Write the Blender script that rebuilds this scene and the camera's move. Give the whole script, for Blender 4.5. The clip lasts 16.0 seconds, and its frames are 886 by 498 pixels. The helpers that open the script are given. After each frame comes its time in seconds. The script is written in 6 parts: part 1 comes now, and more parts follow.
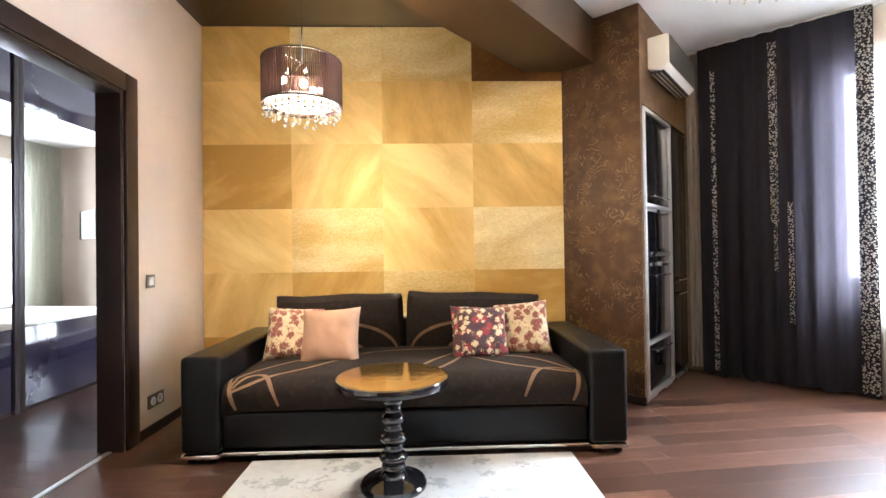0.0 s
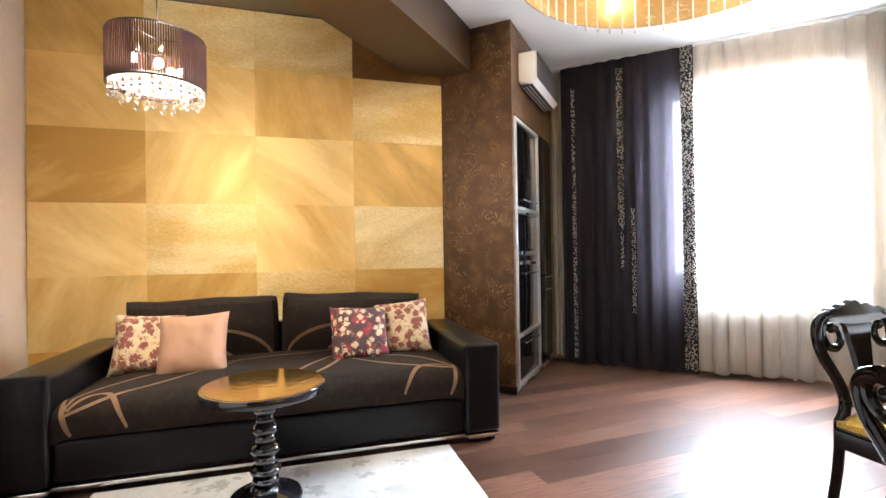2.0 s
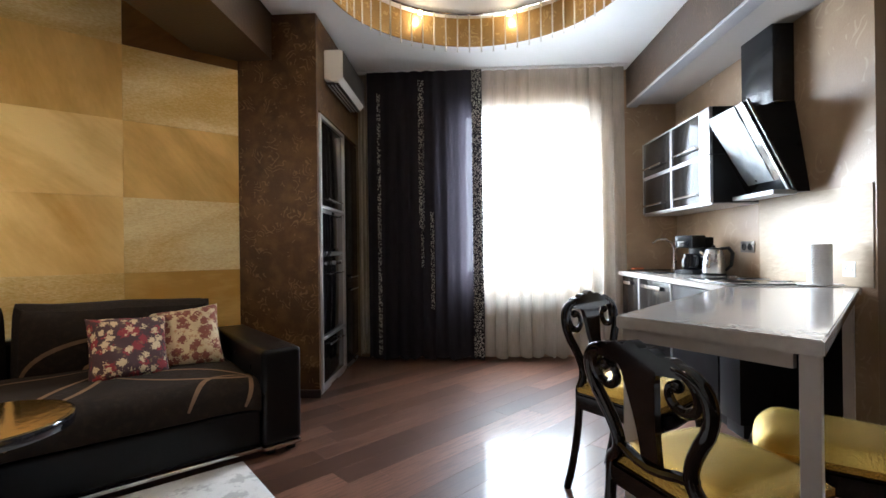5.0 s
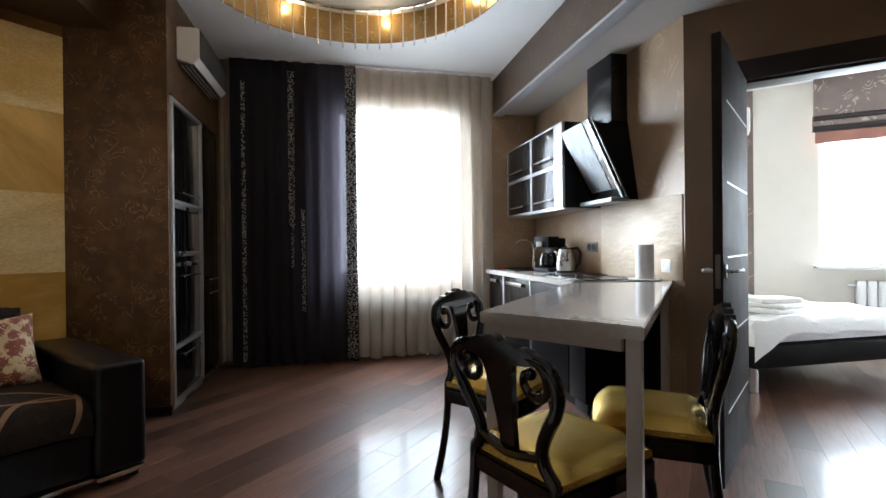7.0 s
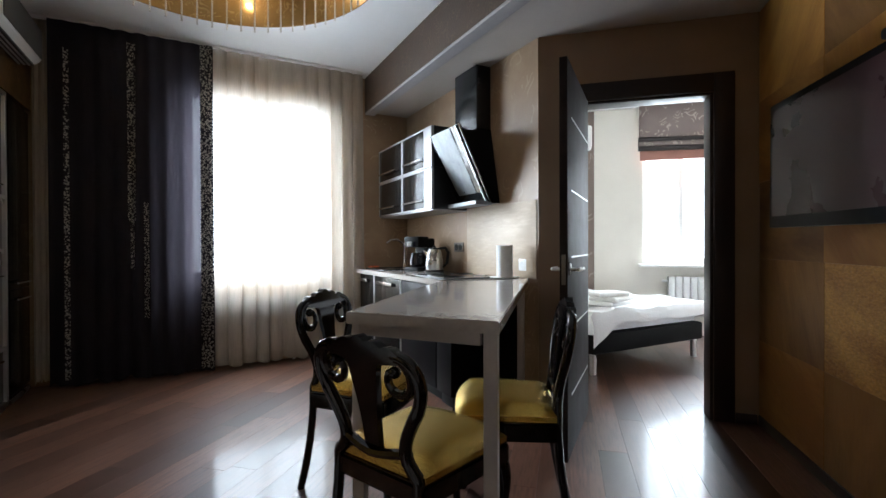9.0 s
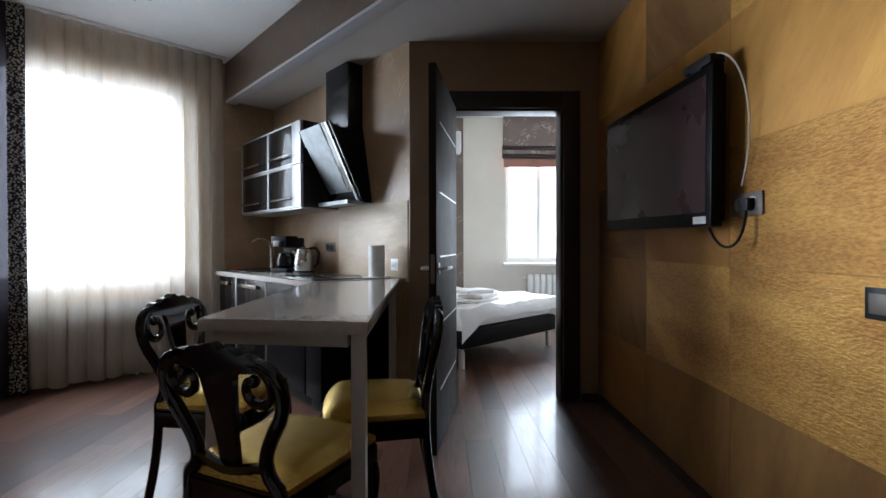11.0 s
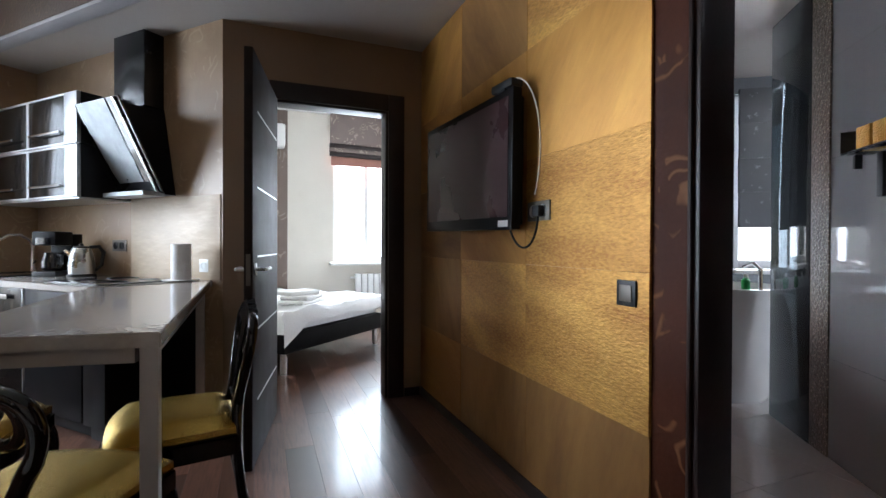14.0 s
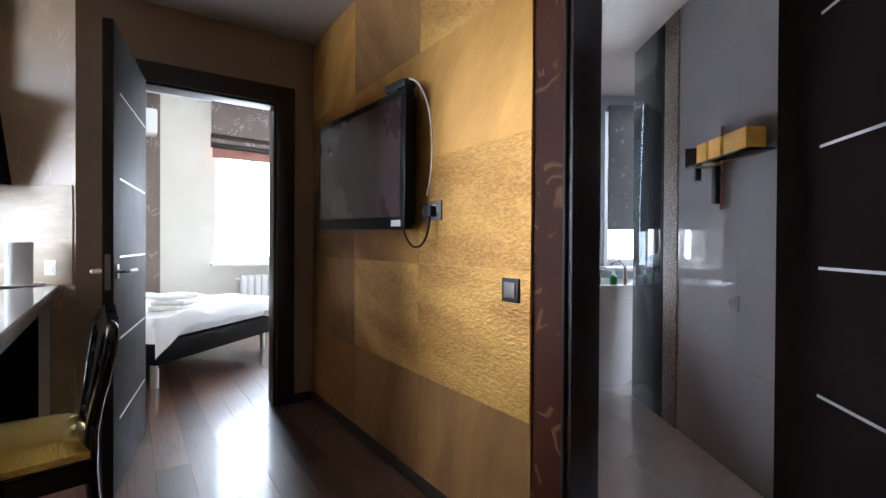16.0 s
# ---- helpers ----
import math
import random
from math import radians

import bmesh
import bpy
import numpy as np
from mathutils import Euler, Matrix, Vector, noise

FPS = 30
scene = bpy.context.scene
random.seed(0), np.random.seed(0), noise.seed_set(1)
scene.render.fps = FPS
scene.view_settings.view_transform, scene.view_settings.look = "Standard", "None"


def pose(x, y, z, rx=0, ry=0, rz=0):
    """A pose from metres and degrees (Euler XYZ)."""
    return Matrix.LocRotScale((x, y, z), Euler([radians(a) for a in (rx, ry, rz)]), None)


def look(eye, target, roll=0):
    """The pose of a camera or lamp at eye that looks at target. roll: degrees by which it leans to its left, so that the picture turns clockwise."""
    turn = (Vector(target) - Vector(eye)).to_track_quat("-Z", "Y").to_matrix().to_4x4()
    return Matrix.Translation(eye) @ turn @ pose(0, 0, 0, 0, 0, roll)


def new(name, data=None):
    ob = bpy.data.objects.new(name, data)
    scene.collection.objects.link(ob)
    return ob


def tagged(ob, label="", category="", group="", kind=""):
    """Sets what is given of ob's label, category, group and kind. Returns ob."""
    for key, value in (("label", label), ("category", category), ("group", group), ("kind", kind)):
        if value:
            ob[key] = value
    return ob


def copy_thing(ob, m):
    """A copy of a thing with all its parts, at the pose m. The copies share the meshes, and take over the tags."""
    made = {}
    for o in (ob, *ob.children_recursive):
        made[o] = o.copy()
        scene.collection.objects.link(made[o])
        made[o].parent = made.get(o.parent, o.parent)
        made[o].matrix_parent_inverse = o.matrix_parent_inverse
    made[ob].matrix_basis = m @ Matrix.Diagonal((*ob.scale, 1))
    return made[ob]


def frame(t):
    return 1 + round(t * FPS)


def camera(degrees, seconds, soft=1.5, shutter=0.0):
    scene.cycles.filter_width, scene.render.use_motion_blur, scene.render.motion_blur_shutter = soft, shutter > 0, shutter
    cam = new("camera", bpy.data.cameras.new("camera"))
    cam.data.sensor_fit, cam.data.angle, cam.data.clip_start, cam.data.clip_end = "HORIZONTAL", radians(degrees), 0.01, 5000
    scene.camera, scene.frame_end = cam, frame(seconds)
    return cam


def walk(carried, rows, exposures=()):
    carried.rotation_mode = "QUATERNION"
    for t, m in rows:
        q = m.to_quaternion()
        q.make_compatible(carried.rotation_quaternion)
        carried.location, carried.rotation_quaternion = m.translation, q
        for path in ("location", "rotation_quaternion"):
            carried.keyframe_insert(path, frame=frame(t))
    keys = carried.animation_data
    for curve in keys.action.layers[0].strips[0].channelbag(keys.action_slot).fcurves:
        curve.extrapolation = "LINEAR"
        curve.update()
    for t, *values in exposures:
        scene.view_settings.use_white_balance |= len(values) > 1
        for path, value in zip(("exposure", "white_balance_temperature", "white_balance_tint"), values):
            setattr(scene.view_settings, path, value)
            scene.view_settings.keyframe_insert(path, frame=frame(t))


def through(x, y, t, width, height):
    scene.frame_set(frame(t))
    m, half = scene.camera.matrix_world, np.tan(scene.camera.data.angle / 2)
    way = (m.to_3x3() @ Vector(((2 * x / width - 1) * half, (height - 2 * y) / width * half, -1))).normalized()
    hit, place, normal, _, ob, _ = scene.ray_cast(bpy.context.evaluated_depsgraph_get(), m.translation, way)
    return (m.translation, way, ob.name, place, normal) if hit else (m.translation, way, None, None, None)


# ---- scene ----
cam = camera(87.78, 16.0)
# the camera pans on a tripod: the lens sits a little ahead of the axis
EYE, AHEAD = 1.084, 0.081
PAN = [
    (0, -6.46, 0.59, -0.80),
    (0.5, -9.67, 0.52, -0.80),
    (1, -13.67, 0.45, -0.82),
    (1.5, -16.89, 0.39, -0.83),
    (2, -20.83, 0.34, -0.87),
    (2.5, -24.29, 0.28, -0.85),
    (3, -28.07, 0.21, -0.80),
    (3.5, -32.21, 0.16, -0.78),
    (4, -36.63, 0.12, -0.73),
    (6.5, -55.10, -0.13, -0.64),
    (7, -59.49, -0.19, -0.59),
    (7.5, -63.91, -0.24, -0.54),
    (8, -67.82, -0.29, -0.43),
    (8.5, -71.72, -0.33, -0.27),
    (9, -75.15, -0.35, -0.19),
    (11.5, -94.19, -0.40, -0.07),
    (12, -97.50, -0.39, 0.02),
    (12.5, -100.97, -0.38, 0.06),
    (13, -104.30, -0.42, 0.06),
    (13.5, -107.82, -0.45, 0.10),
    (14, -111.52, -0.43, 0.21),
    (14.5, -114.89, -0.44, 0.24),
    (15, -117.98, -0.43, 0.25),
    (15.5, -121.03, -0.42, 0.27),
    (16, -124.27, -0.43, 0.33),
]


def pan_pose(yaw, pitch, roll):
    y, p = radians(yaw), radians(pitch)
    eye = Vector((-math.sin(y) * AHEAD, math.cos(y) * AHEAD, EYE))
    way = Vector((-math.sin(y) * math.cos(p), math.cos(y) * math.cos(p), math.sin(p)))
    return look(eye, eye + way, roll)


walk(cam, [(t, pan_pose(yaw, pitch, roll)) for t, yaw, pitch, roll in PAN],
     exposures=[(0, 1.14, 5750, 10), (2, 1.08, 5750, 10), (4.0, 0.15, 5750, 10), (6.5, -0.92, 5850, 9), (9, -1.3, 5850, 9), (11.5, -1.86, 5750, 11), (14, -1.3, 5750, 11), (16, -0.95, 5650, 12)])

# ---------------------------------------------------------------- world and light
world = bpy.data.worlds.new("sky")
scene.world = world
world.use_nodes = True
wn = world.node_tree.nodes
sky = wn.new("ShaderNodeTexSky")
sky.sky_type, sky.sun_disc, sky.sun_elevation, sky.sun_rotation = "NISHITA", False, radians(40), radians(200)
world.node_tree.links.new(sky.outputs[0], wn["Background"].inputs[0])
wn["Background"].inputs[1].default_value = 0.12
sun = new("sun", bpy.data.lights.new("sun", "SUN"))
sun.data.energy, sun.data.angle, sun.data.color = 1.2, radians(12), (1.0, 0.96, 0.9)
sun.matrix_world = look((0, 0, 20), (-4, 6, 0))

THETA = 47.03
K = pose(0, 0, 0, 0, 0, -THETA)            # kitchen side: X to the kitchen wall, Y to the big window
GOLD = pose(1.358, 3.573, 0, 0, 0, -4.5)   # gold wall: X along it, Y into it, origin at its end by the pillar
HOME = Matrix.Identity(4)
CEIL, LOW, DIM = 2.84, 2.49, 2.84


def area(name, m, w, h, power, colour=(1, 1, 1)):
    ob = new(name, bpy.data.lights.new(name, "AREA"))
    ob.data.shape, ob.data.size, ob.data.size_y, ob.data.energy, ob.data.color = "RECTANGLE", w, h, power, colour
    ob.matrix_world = m
    return ob


def bulb(name, place, power, radius=0.03, colour=(1, 0.72, 0.42)):
    ob = new(name, bpy.data.lights.new(name, "POINT"))
    ob.data.energy, ob.data.color, ob.data.shadow_soft_size = power, colour, radius
    ob.location = place
    return ob


# daylight outside the windows
area("window_daylight", K @ pose(0.58, 5.65, 1.78, -66, 0, 0), 2.9, 2.7, 2900, (0.86, 0.94, 1.0)).data.spread = radians(125)
area("bedroom_daylight", pose(6.43, -1.55, 1.705, 90, 0, 90), 1.29, 1.68, 620, (0.92, 0.98, 1.0))
BATH = pose(1.62, -2.79, 0, 0, 0, -34.3)   # bathroom: X along the mirror-bright shower wall, Y into the room
area("bath_daylight", BATH @ pose(2.0, 0.05, 1.2, 90, 0, 90), 2.3, 2.36, 11500, (0.93, 0.97, 1.0))
area("side_room_daylight", pose(1.53, 6.0, 1.475, 90, 0, 90), 1.98, 2.24, 130, (0.95, 0.98, 1.0))


# ---------------------------------------------------------------- materials
def mat(name, colour, rough=0.5, metal=0.0, vary=0.12, scale=6.0, bump=0.0, bscale=60.0, coat=0.0, island=0.0, spec=0.5, bstretch=(1, 1, 1), rvary=0.2):
    """A principled surface with blotches at two sizes, fine relief, and a change of tone from piece to piece."""
    m = bpy.data.materials.new(name)
    m.use_nodes = True
    n, l = m.node_tree.nodes, m.node_tree.links
    b = n["Principled BSDF"]
    b.inputs["Roughness"].default_value, b.inputs["Metallic"].default_value = rough, metal
    b.inputs["Coat Weight"].default_value, b.inputs["Coat Roughness"].default_value = coat, 0.05
    b.inputs["Specular IOR Level"].default_value = spec
    tc = n.new("ShaderNodeTexCoord")
    big, fine, mix, ramp = n.new("ShaderNodeTexNoise"), n.new("ShaderNodeTexNoise"), n.new("ShaderNodeMath"), n.new("ShaderNodeMapRange")
    big.inputs["Scale"].default_value, fine.inputs["Scale"].default_value = scale, bscale
    big.inputs["Detail"].default_value = 6
    mix.operation = "MULTIPLY_ADD"
    l.new(tc.outputs["Object"], big.inputs["Vector"])
    st = n.new("ShaderNodeMapping")
    st.inputs["Scale"].default_value = bstretch
    l.new(tc.outputs["Object"], st.inputs["Vector"])
    l.new(st.outputs[0], fine.inputs["Vector"])
    l.new(fine.outputs["Fac"], mix.inputs[0])
    mix.inputs[1].default_value = 0.35
    l.new(big.outputs["Fac"], mix.inputs[2])
    ramp.inputs["From Min"].default_value, ramp.inputs["From Max"].default_value = 0.4, 0.95
    ramp.inputs["To Min"].default_value, ramp.inputs["To Max"].default_value = 1 - vary, 1 + vary
    l.new(mix.outputs[0], ramp.inputs["Value"])
    tone = ramp.outputs[0]
    if island:
        info, mr, mul = n.new("ShaderNodeObjectInfo"), n.new("ShaderNodeMapRange"), n.new("ShaderNodeMath")
        mr.inputs["To Min"].default_value, mr.inputs["To Max"].default_value = 1 - island, 1 + island
        mul.operation = "MULTIPLY"
        l.new(info.outputs["Random"], mr.inputs["Value"])
        l.new(mr.outputs[0], mul.inputs[0])
        l.new(tone, mul.inputs[1])
        tone = mul.outputs[0]
    sc = n.new("ShaderNodeVectorMath")
    sc.operation = "SCALE"
    sc.inputs[0].default_value = colour[:3]
    l.new(tone, sc.inputs["Scale"])
    l.new(sc.outputs[0], b.inputs["Base Color"])
    rr = n.new("ShaderNodeMapRange")
    rr.inputs["To Min"].default_value, rr.inputs["To Max"].default_value = max(0.02, rough * (1 - rvary)), min(1, rough * (1 + rvary))
    l.new(big.outputs["Fac"], rr.inputs["Value"])
    l.new(rr.outputs[0], b.inputs["Roughness"])
    if bump:
        bp = n.new("ShaderNodeBump")
        bp.inputs["Strength"].default_value, bp.inputs["Distance"].default_value = bump, 0.01
        l.new(fine.outputs["Fac"], bp.inputs["Height"])
        l.new(bp.outputs[0], b.inputs["Normal"])
    return m


def nodes_of(m):
    return m.node_tree.nodes, m.node_tree.links, m.node_tree.nodes["Principled BSDF"]


def glow(name, colour, strength):
    m = bpy.data.materials.new(name)
    m.use_nodes = True
    n, l, b = nodes_of(m)
    b.inputs["Base Color"].default_value = (*colour, 1)
    b.inputs["Emission Color"].default_value = (*colour, 1)
    b.inputs["Emission Strength"].default_value = strength
    return m


def clear(name, colour=(1, 1, 1), rough=0.02, trans=1.0, ior=1.45):
    m = bpy.data.materials.new(name)
    m.use_nodes = True
    n, l, b = nodes_of(m)
    b.inputs["Base Color"].default_value = (*colour, 1)
    b.inputs["Roughness"].default_value, b.inputs["Transmission Weight"].default_value, b.inputs["IOR"].default_value = rough, trans, ior
    return m


def cloth(name, colour, through, gap, stripe=0.0):
    """Thin cloth: diffuse, let light through, and partly open weave."""
    m = bpy.data.materials.new(name)
    m.use_nodes = True
    n, l = m.node_tree.nodes, m.node_tree.links
    n.remove(n["Principled BSDF"])
    out = n["Material Output"]
    d, t, o, a, b = n.new("ShaderNodeBsdfDiffuse"), n.new("ShaderNodeBsdfTranslucent"), n.new("ShaderNodeBsdfTransparent"), n.new("ShaderNodeMixShader"), n.new("ShaderNodeMixShader")
    tc, no, mp, mr = n.new("ShaderNodeTexCoord"), n.new("ShaderNodeTexNoise"), n.new("ShaderNodeMapping"), n.new("ShaderNodeMapRange")
    mp.inputs["Scale"].default_value = (40, 40, 3)
    no.inputs["Scale"].default_value = 3
    mr.inputs["To Min"].default_value, mr.inputs["To Max"].default_value = 0.8, 1.15
    sc = n.new("ShaderNodeVectorMath")
    sc.operation = "SCALE"
    sc.inputs[0].default_value = colour
    l.new(tc.outputs["Object"], mp.inputs["Vector"])
    l.new(mp.outputs[0], no.inputs["Vector"])
    l.new(no.outputs["Fac"], mr.inputs["Value"])
    l.new(mr.outputs[0], sc.inputs["Scale"])
    for s in (d, t):
        l.new(sc.outputs[0], s.inputs["Color"])
    a.inputs[0].default_value, b.inputs[0].default_value = through, gap
    l.new(d.outputs[0], a.inputs[1])
    l.new(t.outputs[0], a.inputs[2])
    l.new(a.outputs[0], b.inputs[1])
    l.new(o.outputs[0], b.inputs[2])
    l.new(b.outputs[0], out.inputs["Surface"])
    return m


def patterned(m, colour, scale, kind="swirl", amount=0.5, coords="Object", stretch=(1, 1, 1), low=0.5, high=0.62, rough=None):
    """Lays a second colour over a material in scrolls, blooms or streaks."""
    n, l, b = nodes_of(m)
    tc, mp = n.new("ShaderNodeTexCoord"), n.new("ShaderNodeMapping")
    mp.inputs["Scale"].default_value = stretch
    l.new(tc.outputs[coords], mp.inputs["Vector"])
    if kind == "swirl":
        vo, wv = n.new("ShaderNodeTexVoronoi"), n.new("ShaderNodeMath")
        vo.inputs["Scale"].default_value = scale
        no, ma, mk, off = n.new("ShaderNodeTexNoise"), n.new("ShaderNodeVectorMath"), n.new("ShaderNodeTexNoise"), n.new("ShaderNodeMapRange")
        no.inputs["Scale"].default_value, mk.inputs["Scale"].default_value = scale * 0.9, scale * 1.3
        ma.operation = "MULTIPLY_ADD"
        ma.inputs[1].default_value = (0.22, 0.22, 0.22)
        l.new(mp.outputs[0], no.inputs["Vector"])
        l.new(mp.outputs[0], mk.inputs["Vector"])
        l.new(no.outputs["Color"], ma.inputs[0])
        l.new(mp.outputs[0], ma.inputs[2])
        l.new(ma.outputs[0], vo.inputs["Vector"])
        wv.operation = "PINGPONG"
        wv.inputs[1].default_value = 0.11
        l.new(vo.outputs["Distance"], wv.inputs[0])
        off.inputs["From Min"].default_value, off.inputs["From Max"].default_value = 0.47, 0.56
        l.new(mk.outputs["Fac"], off.inputs["Value"])
        cut = n.new("ShaderNodeMath")
        cut.operation = "MULTIPLY"
        l.new(wv.outputs[0], cut.inputs[0])
        l.new(off.outputs[0], cut.inputs[1])
        fac, lo, hi = cut.outputs[0], 0.07, 0.1
    elif kind == "bloom":
        vo, no, ad = n.new("ShaderNodeTexVoronoi"), n.new("ShaderNodeTexNoise"), n.new("ShaderNodeMath")
        vo.inputs["Scale"].default_value, no.inputs["Scale"].default_value = scale, scale * 5
        l.new(mp.outputs[0], vo.inputs["Vector"])
        l.new(mp.outputs[0], no.inputs["Vector"])
        ad.operation = "MULTIPLY_ADD"
        ad.inputs[1].default_value = 0.9
        l.new(no.outputs["Fac"], ad.inputs[0])
        l.new(vo.outputs["Distance"], ad.inputs[2])
        fac, lo, hi = ad.outputs[0], low, high
    else:
        no = n.new("ShaderNodeTexNoise")
        no.inputs["Scale"].default_value, no.inputs["Detail"].default_value = scale, 8
        l.new(mp.outputs[0], no.inputs["Vector"])
        fac, lo, hi = no.outputs["Fac"], low, high
    mr, mx = n.new("ShaderNodeMapRange"), n.new("ShaderNodeMix")
    mr.inputs["From Min"].default_value, mr.inputs["From Max"].default_value = lo, hi
    mr.inputs["To Max"].default_value = amount
    l.new(fac, mr.inputs["Value"])
    mx.data_type = "RGBA"
    l.new(mr.outputs[0], mx.inputs[0])
    old = b.inputs["Base Color"].links[0].from_socket
    l.new(old, mx.inputs[6])
    mx.inputs[7].default_value = (*colour, 1)
    l.new(mx.outputs[2], b.inputs["Base Color"])
    return m


def gold_leaf(name, dark, light, rough, metal, fine, stroke):
    """Brushed gold leaf: sweeping strokes that turn another way on each panel, their highlights put into the colour,
    over a fine grain.
    """
    m = bpy.data.materials.new(name)
    m.use_nodes = True
    n, l, b = nodes_of(m)
    tc, info, ang, turn, off, sh = (n.new("ShaderNode" + k) for k in ("TexCoord", "ObjectInfo", "Math", "VectorRotate", "Math", "VectorMath"))
    ang.operation, off.operation, sh.operation = "MULTIPLY", "MULTIPLY", "ADD"
    ang.inputs[1].default_value, off.inputs[1].default_value = stroke, 37.0
    l.new(info.outputs["Random"], ang.inputs[0])
    l.new(info.outputs["Random"], off.inputs[0])
    turn.rotation_type = "Y_AXIS"
    l.new(tc.outputs["Object"], turn.inputs["Vector"])
    l.new(ang.outputs[0], turn.inputs["Angle"])
    l.new(turn.outputs[0], sh.inputs[0])
    l.new(off.outputs[0], sh.inputs[1])
    mp, grain, cloud, gm = n.new("ShaderNodeMapping"), n.new("ShaderNodeTexNoise"), n.new("ShaderNodeTexNoise"), n.new("ShaderNodeMapping")
    mp.inputs["Scale"].default_value = (1.0, 1.0, 3.2)
    l.new(sh.outputs[0], mp.inputs["Vector"])
    l.new(mp.outputs[0], cloud.inputs["Vector"])
    cloud.inputs["Scale"].default_value, cloud.inputs["Detail"].default_value, cloud.inputs["Distortion"].default_value = 1.3, 4, 0.35
    gm.inputs["Scale"].default_value = (55, 55, 160) if fine else (14, 14, 50)
    l.new((tc.outputs["Object"] if fine else sh.outputs[0]), gm.inputs["Vector"])
    l.new(gm.outputs[0], grain.inputs["Vector"])
    grain.inputs["Scale"].default_value, grain.inputs["Detail"].default_value = 1.0, 4
    mix, ramp, mx, pr, pm = n.new("ShaderNodeMath"), n.new("ShaderNodeMapRange"), n.new("ShaderNodeMix"), n.new("ShaderNodeMapRange"), n.new("ShaderNodeMath")
    mix.operation, pm.operation = "MULTIPLY_ADD", "ADD"
    mix.inputs[1].default_value = 0.6 if fine else 0.16
    l.new(grain.outputs["Fac"], mix.inputs[0])
    l.new(cloud.outputs["Fac"], mix.inputs[2])
    pr.inputs["To Min"].default_value, pr.inputs["To Max"].default_value = -0.13, 0.13
    l.new(info.outputs["Random"], pr.inputs["Value"])
    l.new(mix.outputs[0], pm.inputs[0])
    l.new(pr.outputs[0], pm.inputs[1])
    ramp.inputs["From Min"].default_value, ramp.inputs["From Max"].default_value = (0.55, 1.05) if fine else (0.42, 0.82)
    l.new(pm.outputs[0], ramp.inputs["Value"])
    mx.data_type = "RGBA"
    mx.inputs[6].default_value, mx.inputs[7].default_value = (*dark, 1), (*light, 1)
    l.new(ramp.outputs[0], mx.inputs[0])
    l.new(mx.outputs[2], b.inputs["Base Color"])
    rr, bp = n.new("ShaderNodeMapRange"), n.new("ShaderNodeBump")
    rr.inputs["To Min"].default_value, rr.inputs["To Max"].default_value = rough + 0.1, rough - 0.08
    l.new(cloud.outputs["Fac"], rr.inputs["Value"])
    l.new(rr.outputs[0], b.inputs["Roughness"])
    b.inputs["Metallic"].default_value = metal
    bp.inputs["Strength"].default_value, bp.inputs["Distance"].default_value = (0.5 if fine else 0.16), 0.006
    l.new(grain.outputs["Fac"], bp.inputs["Height"])
    l.new(bp.outputs[0], b.inputs["Normal"])
    return m


M = {}
M["wood_floor"] = patterned(mat("wood_floor", (0.084, 0.039, 0.0245), 0.35, vary=0.34, scale=2.5, bscale=90, island=0.6, rvary=0.08, spec=0.15), (0.036, 0.016, 0.011), 5, "streak", 0.85, stretch=(1.2, 14, 14), low=0.45, high=0.75)
nodes_of(M["wood_floor"])[2].inputs["Coat Weight"].default_value = 0.6
nodes_of(M["wood_floor"])[2].inputs["Coat Roughness"].default_value = 0.115
M["joint"] = mat("joint", (0.012, 0.006, 0.004), 0.6)
M["gold"] = gold_leaf("gold", (0.68, 0.41, 0.10), (0.97, 0.72, 0.29), 0.52, 0.42, False, 2.6)
M["gold_fine"] = gold_leaf("gold_fine", (0.68, 0.44, 0.12), (1.0, 0.85, 0.47), 0.4, 0.45, True, 0.7)
M["bronze"] = patterned(patterned(mat("bronze", (0.078, 0.034, 0.0095), 0.44, 0.4, vary=0.3, scale=3, bump=0.15, bscale=60), (0.165, 0.084, 0.023), 9, "streak", 0.6, low=0.45, high=0.7), (0.30, 0.18, 0.08), 8, "swirl", 0.45)
M["step_paper"] = patterned(mat("step_paper", (0.062, 0.036, 0.021), 0.42, 0.25, vary=0.25, scale=3, bump=0.12, bscale=60), (0.17, 0.11, 0.06), 8, "swirl", 0.3)
M["bronze_ceiling"] = mat("bronze_ceiling", (0.06, 0.031, 0.014), 0.42, 0.35, vary=0.25, scale=2, bump=0.1, bscale=50)
M["dark_ceiling"] = mat("dark_ceiling", (0.02, 0.0095, 0.006), 0.35, 0.1, vary=0.25, scale=2)
M["cream_wall"] = mat("cream_wall", (0.53, 0.44, 0.36), 0.38, 0.0, vary=0.06, scale=3, bump=0.05, bscale=120)
M["tan_wall"] = patterned(mat("tan_wall", (0.27, 0.182, 0.11), 0.34, 0.08, vary=0.1, scale=2.5, bump=0.1, bscale=100), (0.38, 0.275, 0.17), 4, "streak", 0.45, low=0.48, high=0.66)
patterned(M["tan_wall"], (0.47, 0.37, 0.25), 5, "swirl", 0.35)
M["white_ceiling"] = mat("white_ceiling", (0.8, 0.8, 0.79), 0.85, vary=0.03, scale=3, spec=0.1)
# lowered ceiling: a greyer, darker tone than the main ceiling
M["low_ceiling"] = mat("low_ceiling", (0.42, 0.385, 0.35), 0.7, vary=0.04, scale=3, spec=0.15)
M["plain_wall"] = mat("plain_wall", (0.5, 0.45, 0.38), 0.6, vary=0.05, scale=3)
M["bed_wall"] = mat("bed_wall", (0.66, 0.62, 0.55), 0.6, vary=0.05, scale=3)
